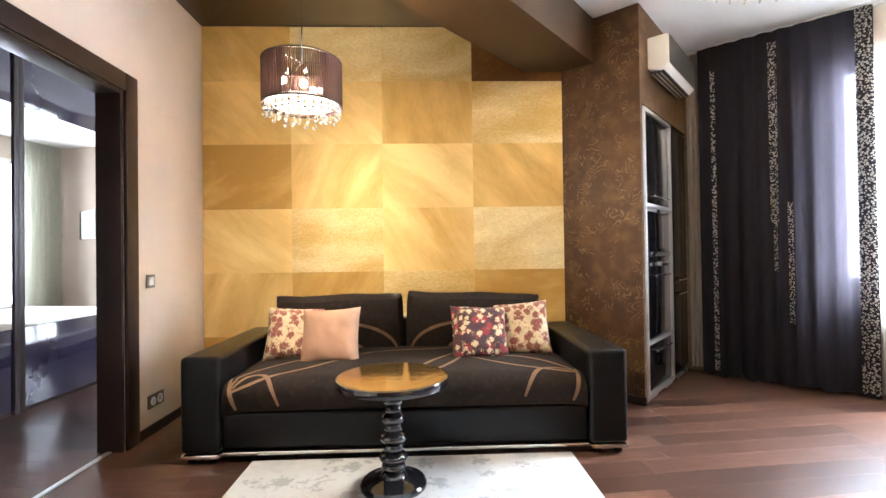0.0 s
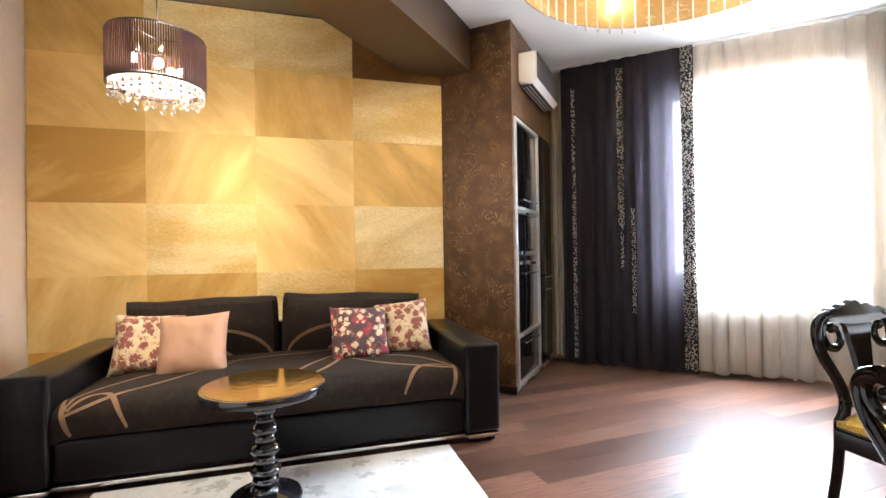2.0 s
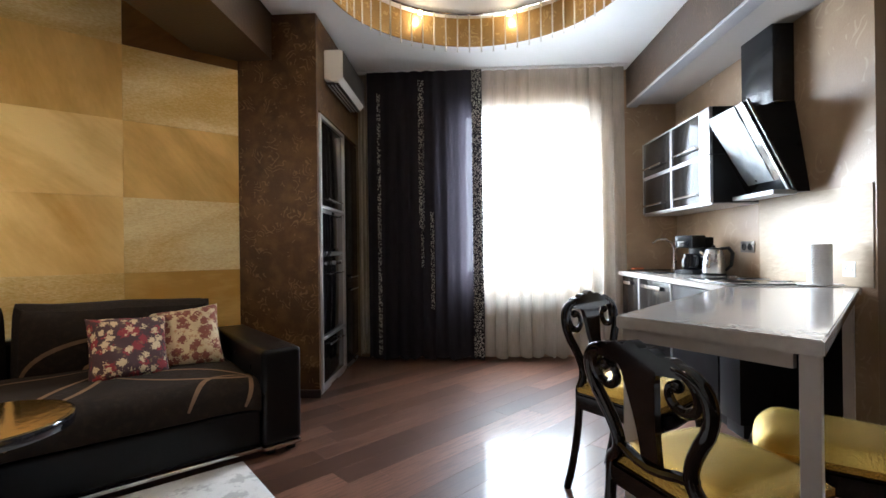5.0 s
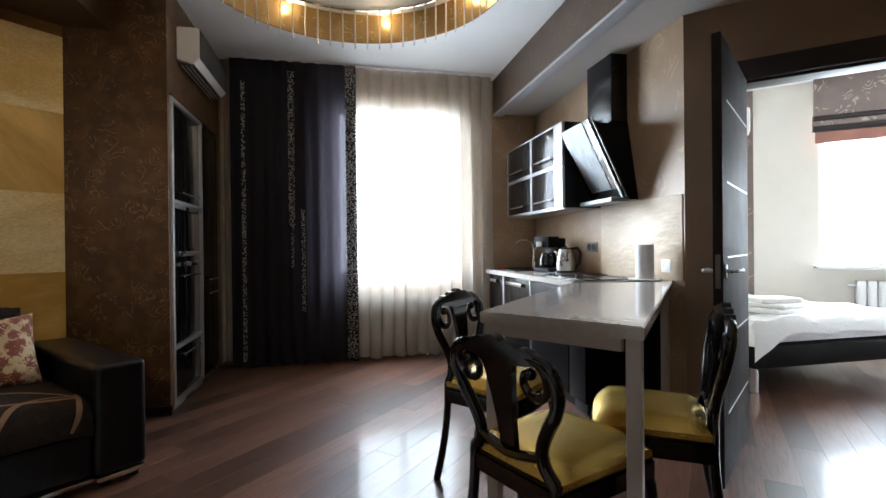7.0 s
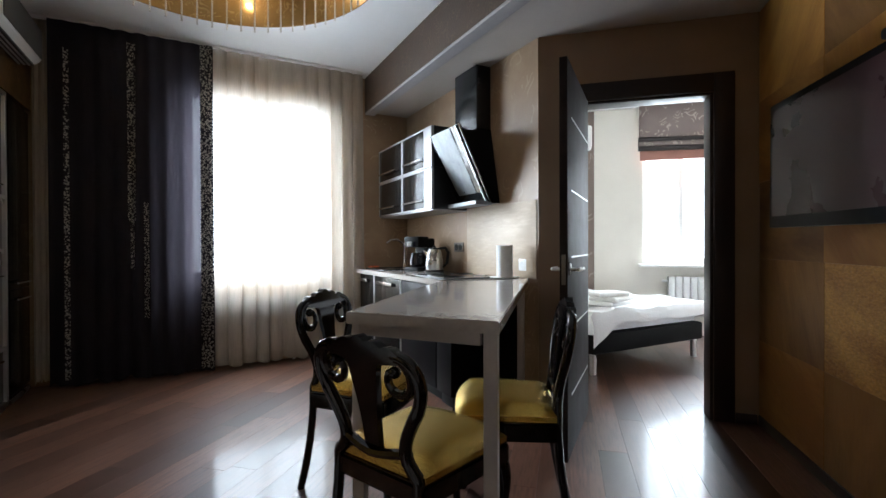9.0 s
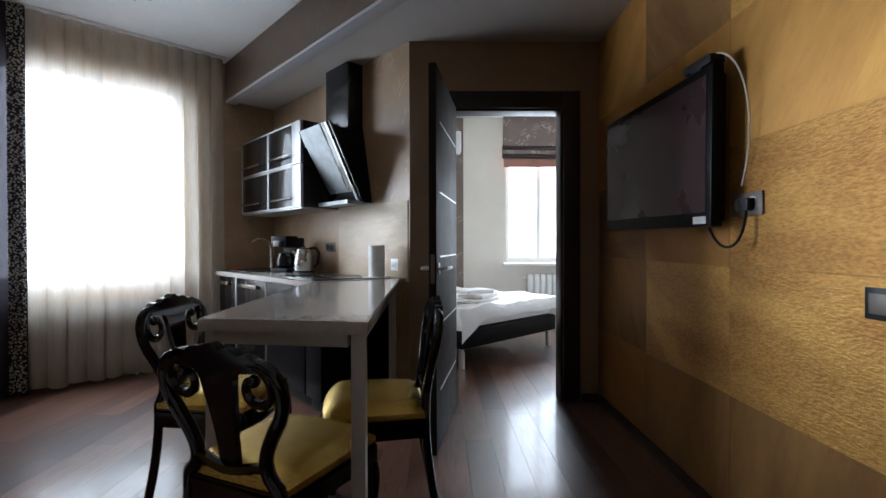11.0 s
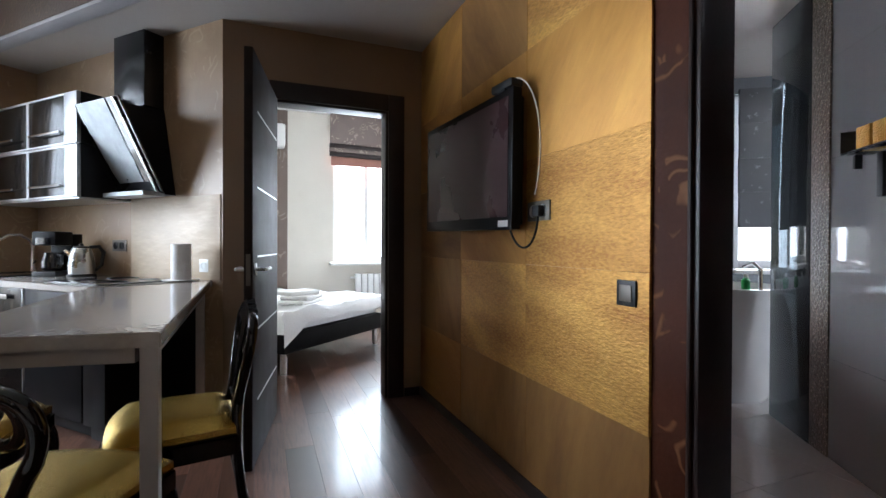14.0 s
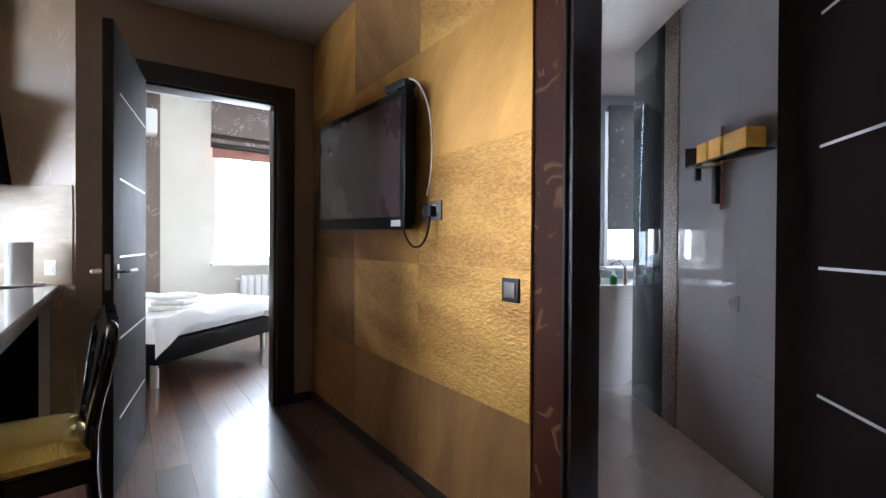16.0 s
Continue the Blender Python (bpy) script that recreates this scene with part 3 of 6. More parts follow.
for i in range(len(XS) - 1):
    for j in (0, len(DEPTHS) - 1):
        bm.faces.new((top_rows[i][j], top_rows[i + 1][j], low_rows[i + 1][j], low_rows[i][j]))
for v in [v for row in low_rows for v in row if not v.link_faces]:
    bm.verts.remove(v)
seat = part("seat_cushion", bm, "sofa_cloth", sofa, "dark brown cloth seat cushion")
# printed leaves and stems, as (x, way over the seat)
SEAT_LEAVES = [((-2.12, 0.80), (-2.02, 0.42), (-1.72, 0.30), (-1.42, 0.26)), ((-2.12, 0.80), (-1.80, 0.72), (-1.62, 0.45), (-1.42, 0.26)),
               ((-2.10, 0.78), (-1.98, 0.62), (-1.92, 0.72), (-1.86, 0.88)), ((-2.13, 0.70), (-2.12, 0.78), (-2.11, 0.84), (-2.08, 0.89)),
               ((-0.26, 0.72), (-0.38, 0.42), (-0.62, 0.36), (-0.83, 0.40)), ((-0.26, 0.72), (-0.50, 0.72), (-0.68, 0.58), (-0.83, 0.40)),
               ((-0.28, 0.70), (-0.42, 0.62), (-0.52, 0.74), (-0.56, 0.86)), ((-0.25, 0.66), (-0.26, 0.76), (-0.27, 0.82), (-0.30, 0.88)),
               ((-1.20, 0.86), (-1.14, 0.62), (-1.00, 0.44), (-0.86, 0.28)), ((-1.20, 0.86), (-0.98, 0.66), (-0.86, 0.50), (-0.86, 0.28)),
               ((-1.42, 0.26), (-1.28, 0.18), (-1.08, 0.18), (-0.88, 0.14))]
bm = bmesh.new()
for c in SEAT_LEAVES:
    rows = []
    pts = bez(*[(x, d, 0) for x, d in c], n=26)
    for i, q in enumerate(pts):
        step = (pts[min(i + 1, 26)] - pts[max(i - 1, 0)]).normalized()
        w = 0.0115 * (0.4 + 0.6 * math.sin(math.pi * (0.08 + 0.84 * i / 26)))
        pair = []
        for sgn in (-1, 1):
            pt, nv = seat_at(q.x - sgn * step.y * w, q.y + sgn * step.x * w)
            pair.append(bm.verts.new(pt + nv * 0.004))
        rows.append(pair)
    for q0, q1 in zip(rows, rows[1:]):
        bm.faces.new((q0[0], q1[0], q1[1], q0[1]))
part("leaf_pattern", bm, "leaf_print", seat, "tan leaf print")
for x0, x1, flip, tip in ((-2.12, -1.237, 1, 0.5), (-1.231, -0.29, -1, -2.6)):
    w = x1 - x0
    cm = Matrix.Translation(((x0 + x1) / 2, -0.295, 0.588)) @ pose(0, 0, 0, 104, 0, 0) @ pose(0, 0, 0, 0, 0, tip)
    bm = bmesh.new()
    cushion(bm, w, 0.45, 0.15, cm, puff=0.045, n=26, slump=0.06)
    bc = part("back_cushion", bm, "sofa_cloth", sofa, "dark brown cloth back cushion")
    bm = bmesh.new()
    s = flip
    for c in (((0.42, -0.2), (0.1, -0.18), (0.05, 0.02), (-0.02, 0.06)), ((0.42, -0.2), (0.42, -0.02), (0.2, 0.08), (-0.02, 0.06)),
              ((0.42, -0.2), (0.3, -0.21), (0.1, -0.2), (-0.1, -0.19))):
        pts = []
        for p in bez(*[(s * x * w / 0.93, y, 0) for x, y in c], n=18):
            u, v = abs(2 * p.x / w), abs(2 * p.y / 0.44)
            e = (max(0, 1 - u ** 8) * max(0, 1 - v ** 8)) ** 0.5
            pts.append(cm @ Vector((p.x, p.y, 0.075 * (0.55 + 0.45 * e) + 0.043 * (1 - u * u) * (1 - v * v) + 0.005)))
        ribbon(bm, pts, 0.012, 0.0, cm.to_3x3() @ Vector((0, 0, 1)))
    part("leaf_pattern", bm, "leaf_print", bc, "tan leaf print")

# ---------------------------------------------------------------- scatter cushions
M["tan_suede"] = mat("tan_suede", (0.36, 0.20, 0.12), 0.8, vary=0.15, scale=10, bump=0.3, bscale=200)
M["red_floral"] = patterned(patterned(patterned(mat("red_floral", (0.055, 0.02, 0.022), 0.8, vary=0.2, scale=14, bump=0.3, bscale=220), (0.24, 0.018, 0.025), 15, "bloom", 0.95, low=0.88, high=0.82), (0.6, 0.46, 0.27), 20, "bloom", 0.95, low=0.83, high=0.78), (0.3, 0.22, 0.1), 30, "streak", 0.5, low=0.62, high=0.68)
M["cream_floral"] = patterned(patterned(mat("cream_floral", (0.58, 0.45, 0.27), 0.8, vary=0.12, scale=14, bump=0.3, bscale=220), (0.19, 0.035, 0.03), 20, "bloom", 0.92, low=0.96, high=0.9), (0.36, 0.16, 0.07), 36, "bloom", 0.7, low=0.76, high=0.68)


def scatter(label, material, x, y, z, size, lean, turn, roll=0):
    bm = bmesh.new()
    n = 22
    g = bmesh.ops.create_grid(bm, x_segments=n, y_segments=n, size=0.5)["verts"]
    low = {}
    rim = [v for v in g if v.is_boundary]
    def shape(p, s):
        u, v = 2 * p.x, 2 * p.y
        pull = 1 - 0.07 * (1 - u * u) * abs(v) ** 2
        pull_x = 1 - 0.07 * (1 - v * v) * abs(u) ** 2
        h = 0.085 * max(0, (1 - u ** 4) * (1 - v ** 4)) ** 0.55
        return Vector((p.x * size * pull_x, p.y * size * pull, s * h + 0.006 * noise.noise(Vector((u * 2, v * 2, x * 9))) + s * 0.005 * noise.noise(Vector((u * 5 + v * 2, v * 3, x * 7)))))
    for v in g:
        low[v] = v if v in rim else bm.verts.new(shape(v.co, -1))
    for f in list({f for v in g for f in v.link_faces}):
        bm.faces.new([low[v] for v in reversed(f.verts)]) if any(low[v] is not v for v in f.verts) else None
    for v in g:
        v.co = shape(v.co, 1)
    solo("scatter_cushion", bm, material, GOLD @ pose(x, y, z, 90 - lean, roll, turn), label, "cushion", "cushions on the sofa")


scatter("cream scatter cushion printed with red-brown flowers", "cream_floral", -1.94, -0.55, 0.572, 0.365, 24, 10, 4)
scatter("plain tan suede scatter cushion on the sofa", "tan_suede", -1.68, -0.69, 0.575, 0.372, 24, -3, -3)
scatter("dark scatter cushion printed with red and cream flowers", "red_floral", -0.745, -0.65, 0.572, 0.37, 28, 6, 3)
scatter("cream scatter cushion printed with brown flowers", "cream_floral", -0.455, -0.53, 0.575, 0.38, 24, -10, -5)

# ---------------------------------------------------------------- rug and coffee table
M["rug"] = patterned(patterned(mat("rug", (0.58, 0.565, 0.54), 0.9, vary=0.08, scale=5, bump=0.8, bscale=300), (0.25, 0.24, 0.23), 6.5, "bloom", 0.6, low=0.84, high=0.7), (0.42, 0.40, 0.37), 26, "streak", 0.35, low=0.55, high=0.68)
bm = bmesh.new()
box(bm, -2.0, -3.0, 0.0015, -0.312, -1.13, 0.014, 0.005)
rug = solo("rug", bm, "rug", GOLD, "off-white short-pile rug with faint grey flowers", "rug")
table = thing("coffee_table", GOLD @ pose(-1.24, -1.44, 0.014), "round black lacquered pedestal table with a gold top", "coffee table")
bm = bmesh.new()
lathe(bm, [(0.245, 0.435), (0.257, 0.437), (0.259, 0.445), (0.259, 0.466), (0.256, 0.472), (0.247, 0.473)], 64, (0, 0, 0.036))
part("rim", bm, "black_gloss", table, "black lacquered table edge")
bm = bmesh.new()
lathe(bm, [(0.2, 0.4725), (0.247, 0.4725), (0.2465, 0.4745), (0.0, 0.4745)], 64, (0, 0, 0.036))
M["gold_top"] = mat("gold_top", (0.31, 0.175, 0.045), 0.1, 0.9, vary=0.3, scale=5, bump=0.05, bscale=30)
part("tabletop", bm, "gold_top", table, "shiny gold-leaf tabletop")
prof = [(0.062, 0.05), (0.055, 0.062)]
for zc, rr in ((0.085, 0.056), (0.125, 0.066), (0.168, 0.05), (0.21, 0.064), (0.252, 0.045), (0.29, 0.056), (0.33, 0.042), (0.37, 0.054)):
    for k in range(-3, 4):
        a = k / 3.4 * math.pi / 2
        prof.append((rr * (0.62 + 0.38 * math.cos(a)), zc * 1.085 + 0.0215 * math.sin(a)))
prof += [(0.04, 0.431), (0.05, 0.446), (0.12, 0.469), (0.12, 0.472)]
bm = bmesh.new()
lathe(bm, prof, 40)
part("column", bm, "black_gloss", table, "turned black lacquered column")
bm = bmesh.new()
lathe(bm, [(0.148, 0.0), (0.153, 0.006), (0.153, 0.02), (0.145, 0.03), (0.11, 0.036), (0.075, 0.05), (0.03, 0.052)], 56)
part("base", bm, "black_gloss", table, "round black lacquered base")

# ---------------------------------------------------------------- pendant lamp over the table
lamp = thing("pendant_lamp", GOLD @ pose(-1.676, -1.3, 0), "brown string drum pendant lamp with hanging crystals, lit", "pendant lamp")
M["shade"] = cloth("shade", (0.075, 0.042, 0.036), 0.32, 0.0)
shade = new("shade")
shade.parent = lamp
bm = bmesh.new()
tube(bm, [(0.19, 0, 1.822), (0.19, 0, 2.035)], 0.0039, 4, False)
string_mesh = mesh_of("string", bm, "shade")
for k in range(132):                          # single strings of the shade
    ob = new("string", string_mesh)
    ob.parent = shade
    ob.rotation_euler = (0, 0, 6.28319 * k / 132)
for z in (1.82, 2.037):
    bm = bmesh.new()
    tube(bm, [(0.19 * math.cos(6.28319 * k / 48), 0.19 * math.sin(6.28319 * k / 48), z) for k in range(49)], 0.004, 6, False)
    if z > 2:
        for a in (0, 2.094, 4.189):
            tube(bm, [(0.19 * math.cos(a), 0.19 * math.sin(a), z), (0, 0, z)], 0.003, 5)
    part("ring", bm, "trim", lamp)
bm = bmesh.new()
tube(bm, [(0, 0, 2.03), (0, 0, 2.86)], 0.0035, 6)
part("cable", bm, "chrome", lamp)
bm = bmesh.new()
lathe(bm, [(0.055, 2.835), (0.055, 2.858), (0.02, 2.859)], 24)
part("ceiling_rose", bm, "chrome", lamp)
# added disc whose glow imitates the lit far side inside the shade
M["diffuser"] = glow("diffuser", (1.0, 0.86, 0.66), 1.6)
bm = bmesh.new()
lathe(bm, [(0.168, 0.0), (0.17, 0.003), (0.17, 0.006), (0.165, 0.008)], 40, (0, 0, 1.832))
part("diffuser", bm, "diffuser", lamp, "glowing disc for the lit inside of the shade").visible_shadow = False
M["lamp_glow"] = glow("lamp_glow", (1.0, 0.8, 0.55), 26)
for k in range(5):
    a = 6.28319 * k / 5
    bm = bmesh.new()
    bmesh.ops.create_uvsphere(bm, u_segments=12, v_segments=8, radius=0.02, matrix=Matrix.Translation((0.095 * math.cos(a), 0.095 * math.sin(a), 1.90 + 0.03 * (k % 2))))
    ob = part("bulb", bm, "lamp_glow", lamp, "glowing warm bulb")
    ob.visible_shadow = False
random.seed(4)
for ring_r, nn, z0 in ((0.174, 30, 1.822), (0.11, 12, 1.815), (0.15, 10, 1.955)):
    for k in range(nn):
        a = 6.28319 * (k + 0.3 * random.random()) / nn
        drop = 0.008 + 0.034 * random.random()
        x, y = ring_r * math.cos(a), ring_r * math.sin(a)
        bm = bmesh.new()
        tube(bm, [(x, y, z0), (x, y, z0 - drop)], 0.0022, 5)
        lathe(bm, [(0.0015, 0.034), (0.009, 0.016), (0.013, 0.006), (0.009, -0.005), (0.0015, -0.013)], 8, (x, y, z0 - drop - 0.02))
        part("crystal_drop", bm, "crystal", lamp)
bulb("pendant_light", GOLD @ Vector((-1.676, -1.3, 1.885)), 69, 0.065, (1.0, 0.82, 0.58))

# ---------------------------------------------------------------- switches and sockets
def switch(m, label, n=1, surround="white_plastic", key="white_plastic", kind="light_switch"):
    s = thing(kind, m, label, "switch" if kind == "light_switch" else "socket")
    bm = bmesh.new()
    box(bm, -0.041 * n, -0.009, -0.041, 0.041 * n, -0.0005, 0.041, 0.003)
    part("frame", bm, surround, s)
    for k in range(n):
        x = (k - (n - 1) / 2) * 0.072
        bm = bmesh.new()
        if kind == "light_switch":
            box(bm, x - 0.026, -0.013, -0.026, x + 0.026, -0.009, 0.026, 0.002)
        else:
            lathe(bm, [(0.026, 0), (0.026, 0.003), (0.021, 0.003), (0.019, -0.003)], 20)
            bmesh.ops.transform(bm, matrix=Matrix.Translation((x, -0.009, 0)) @ pose(0, 0, 0, 90, 0, 0), verts=bm.verts)
        part("rocker" if kind == "light_switch" else "socket_plate", bm, key, s)
    return s


M["bronze_plastic"] = mat("bronze_plastic", (0.13, 0.11, 0.09), 0.35, 0.4, vary=0.1)
WALL_L = GOLD @ pose(-2.783, 0, 0, 0, 0, 90)
switch(WALL_L @ pose(-0.686, 0, 0.94), "square light switch with a grey frame on the cream wall", 1, "bronze_plastic")
switch(WALL_L @ pose(-0.64, 0, 0.20), "double power socket with a grey frame on the cream wall", 2, "bronze_plastic", kind="power_socket")

# ---------------------------------------------------------------- big window, curtains
def window(name, m, x0, x1, z0, z1, y, mullions, label, sill=0.26):
    w = thing(name, m, label, "window")
    bm = bmesh.new()
    for a in [x0, *mullions, x1 - 0.06]:
        inner = a in mullions
        box(bm, a, y, z0 + (0.068 if inner else 0), a + 0.06, y + (0.056 if inner else 0.06), z1 - (0.058 if inner else 0), 0.006)
    box(bm, x0 + 0.06, y, z0, x1 - 0.06, y + 0.06, z0 + 0.07, 0.006)
    box(bm, x0 + 0.06, y, z1 - 0.06, x1 - 0.06, y + 0.06, z1, 0.006)
    part("window_frame", bm, "white_plastic", w, "white plastic window frame")
    edges = [x0, *mullions, x1 - 0.06]
    for a, b in zip(edges, edges[1:]):
        bm = bmesh.new()
        box(bm, a + 0.06, y + 0.025, z0 + 0.07, b, y + 0.031, z1 - 0.06)
        part("pane", bm, "glass", w).visible_shadow = False
    bm = bmesh.new()
    box(bm, x0 - 0.05, y - sill, z0 - 0.035, x1 + 0.05, y - 0.0, z0 - 0.001, 0.008)
    part("window_sill", bm, "white_plastic", w, "white window sill")
    tagged(w, kind="structure")
    return w


window("window_1", K, -0.05, 1.24, 0.78, 2.5, 4.80, [0.6], "wide white-framed window behind sheer curtains", 0.082)
M["dark_voile"] = cloth("dark_voile", (0.026, 0.0225, 0.027), 0.24, 0.002)
M["white_voile"] = cloth("white_voile", (0.60, 0.55, 0.48), 0.22, 0.44)
M["cream_voile"] = cloth("cream_voile", (0.6, 0.52, 0.42), 0.5, 0.1)
M["sequin"] = cloth("sequin", (0.62, 0.59, 0.53), 0.45, 0.0)
sn, sl = M["sequin"].node_tree.nodes, M["sequin"].node_tree.links
stc, svo, sno, sad, smr, smx = (sn.new("ShaderNode" + k) for k in ("TexCoord", "TexVoronoi", "TexNoise", "Math", "MapRange", "Mix"))
svo.inputs["Scale"].default_value, sno.inputs["Scale"].default_value = 62, 95
sad.operation, smx.data_type = "ADD", "RGBA"
for k in (svo, sno):
    sl.new(stc.outputs["Object"], k.inputs["Vector"])
sl.new(svo.outputs["Distance"], sad.inputs[0])
sl.new(sno.outputs["Fac"], sad.inputs[1])
smr.inputs["From Min"].default_value, smr.inputs["From Max"].default_value = 0.9, 1.0
sl.new(sad.outputs[0], smr.inputs["Value"])
sl.new(smr.outputs[0], smx.inputs[0])
smx.inputs[6].default_value, smx.inputs[7].default_value = (0.46, 0.43, 0.37, 1), (0.03, 0.028, 0.032, 1)
for k in sn:
    if k.bl_idname in ("ShaderNodeBsdfDiffuse", "ShaderNodeBsdfTranslucent"):
        sl.new(smx.outputs[2], k.inputs["Color"])


def drape(x0, x1, folds, y, amp, z0=0.02, z1=2.835, seed=0, gather=0.35):
    def fn(u, z):
        t = (z - z0) / (z1 - z0)
        wob = 0.25 * math.sin(5.1 * u + seed) + 0.12 * math.sin(17 * u + 2 * seed)
        a = amp * (0.45 + 0.55 * (1 - t)) * (0.8 + 0.4 * math.sin(9 * u + seed * 3))
        ph = 6.28319 * folds * (u + 0.012 * wob * (1 - t))
        return Vector((x0 + (x1 - x0) * u + gather * a * math.cos(ph), y + a * math.sin(ph) + 0.01 * wob, z))
    return fn


def curtain(name, fn, material, label, z0=0.02, z1=2.835, nu=220, hem=None):
    c = thing(name, K, label, "curtain")
    bm = bmesh.new()
    sheet(bm, lambda u, v: fn(u, z0 + (z1 - z0) * v) + Vector((0, 0, max(0, 1 - 3 * v) * (0.012 * math.sin(31 * u) + 0.009 * math.sin(74 * u)))), nu, 14)
    part("cloth", bm, material, c)
    return c


dark = drape(-0.96, 0.165, 9, 4.57, 0.026, seed=1.3)
dc = curtain("dark_curtain", dark, "dark_voile", "floor-length dark aubergine voile curtain with silvery embroidered bands")
for u0, u1, za, zb in ((0.088, 0.116, 0.06, 2.62), (0.445, 0.505, 1.3, 2.74), (0.46, 0.495, 0.9, 1.3), (0.545, 0.575, 0.5, 1.45), (0.915, 0.995, 0.03, 2.83)):
    bm = bmesh.new()
    sheet(bm, lambda u, v: dark(u0 + (u1 - u0) * u, za + (zb - za) * v) + Vector((0, -0.006, 0)), 14, 12)
    part("embroidered_band", bm, "sequin", dc, "silvery embroidered band")
white = drape(0.14, 1.53, 12, 4.605, 0.026, seed=2.1, gather=0.95)
curtain("sheer_curtain", white, "white_voile", "floor-length white sheer curtain glowing with daylight", 0.03)
curtain("cream_curtain", drape(-1.07, -0.93, 4, 4.64, 0.02, seed=0.4), "cream_voile", "narrow cream curtain at the window's edge", 0.05, nu=40)
rail = thing("curtain_rail", K, "slim white curtain rail under the ceiling", "curtain rail")
boxpart("track", rail, "white_plastic", -1.08, 4.55, 2.828, 1.56, 4.63, 2.8395, bevel=0.002)
# radiator under the big window
M["rad"] = mat("rad", (0.78, 0.78, 0.77), 0.35, vary=0.03)


def radiator(m, n, h, label):
    r = thing("radiator", m, label, "radiator")
    for k in range(n):
        bm = bmesh.new()
        box(bm, k * 0.08 + 0.004, -0.04, 0.0, k * 0.08 + 0.076, 0.04, h, 0.012)
        box(bm, k * 0.08 + 0.016, -0.052, 0.04, k * 0.08 + 0.064, -0.036, h - 0.05, 0.006)
        part("section", bm, "rad", r)
    bm = bmesh.new()
    for z in (0.05, h - 0.05):
        tube(bm, [(-0.06, 0, z), (n * 0.08 + 0.02, 0, z)], 0.013, 8)
    for x in (0.1, n * 0.08 - 0.1):
        tube(bm, [(x, 0, 0.0), (x, 0, -0.12)], 0.012, 8)
    part("pipe", bm, "rad", r)


radiator(K @ pose(0.0, 4.675, 0.12), 12, 0.5, "white sectional radiator behind the sheer curtain")

# ---------------------------------------------------------------- tall cabinets in the pillar
M["cab_black"] = mat("cab_black", (0.009, 0.0075, 0.007), 0.12, vary=0.2, spec=0.2)
tall = thing("tall_cabinet", K, "tall built-in black glass cabinet with aluminium frame and ovens", "cabinet")
F = -1.092
boxpart("body", tall, "black_plastic", -1.70, 3.50, 0.02, F - 0.035, 4.16, 2.115, bevel=0.004)
bm = bmesh.new()
for y0, y1, z0, z1 in ((3.48, 3.515, 0.03, 2.12), (4.135, 4.17, 0.03, 2.12), (3.515, 4.135, 2.09, 2.12), (3.515, 4.135, 0.03, 0.06),
                       (3.515, 4.135, 1.405, 1.43), (3.515, 4.135, 0.405, 0.43)):
    box(bm, F - 0.03, y0, z0, F + 0.012, y1, z1, 0.003)
part("frame", bm, "alu", tall, "brushed aluminium frame")


def front(nm, y0, y1, z0, z1, material, label, handle=None, parent=tall):
    bm = bmesh.new()
    box(bm, F - 0.03, y0, z0, F - 0.006, y1, z1, 0.003)
    d = part(nm, bm, material, parent, label)
    if handle:
        bm = bmesh.new()
        tube(bm, [(F + 0.03, y0 + 0.12, handle), (F + 0.03, y1 - 0.12, handle)], 0.007, 8)
        for y in (y0 + 0.16, y1 - 0.16):
            tube(bm, [(F + 0.03, y, handle), (F - 0.01, y, handle)], 0.005, 6)
        part("handle", bm, "chrome", d, "chrome bar handle")
    return d


front("door", 3.518, 4.132, 1.433, 2.087, "cab_black", "black glass door", 1.49)
mw = front("microwave", 3.518, 4.132, 1.045, 1.402, "black_glass", "built-in black microwave oven")
bm = bmesh.new()
box(bm, F - 0.007, 3.56, 1.10, F - 0.001, 3.98, 1.36, 0.004)
part("glass_door", bm, "black_glass", mw)
for z0, z1 in ((1.043, 1.075), (1.375, 1.403)):
    boxpart("trim_bar", mw, "steel", F - 0.006, 3.518, z0, F + 0.004, 4.132, z1, bevel=0.002, label="steel trim")
ov = front("oven", 3.518, 4.132, 0.433, 1.04, "black_glass", "built-in black oven", 0.90)
for y in (3.62, 3.82, 4.03):
    bm = bmesh.new()
    tube(bm, [(F - 0.008, y, 0.985), (F + 0.018, y, 0.985)], 0.017, 14)
    part("knob", bm, "steel", ov, "steel knob")
front("drawer", 3.518, 4.132, 0.063, 0.402, "cab_black", "black glass drawer front", 0.35)
side = thing("side_cabinet", K, "tall black cabinet beside the built-in ovens", "cabinet")
boxpart("body", side, "black_plastic", -1.70, 4.175, 0.02, F - 0.035, 4.70, 2.115, bevel=0.004)
for z0, z1, zh in ((0.06, 0.785, 0.72), (0.79, 2.11, 0.835)):
    front("door", 4.178, 4.69, z0, z1, "cab_black", "black glass door", zh, side)
bm = bmesh.new()
box(bm, F - 0.02, 3.5, 0.0, F - 0.004, 4.70, 0.028, 0.002)
part("plinth", bm, "steel", tall)

# ---------------------------------------------------------------- air conditioner
M["ac_dark"] = mat("ac_dark", (0.05, 0.046, 0.042), 0.35, vary=0.15, spec=0.25)
ac = thing("air_conditioner", K, "white wall-mounted air conditioner with a mirror-dark front", "air conditioner")
bm = bmesh.new()
vs = prism(bm, [(F + 0.001, 2.42), (F + 0.10, 2.392), (F + 0.145, 2.43), (F + 0.145, 2.65), (F + 0.001, 2.65)], 3.62, 4.39)
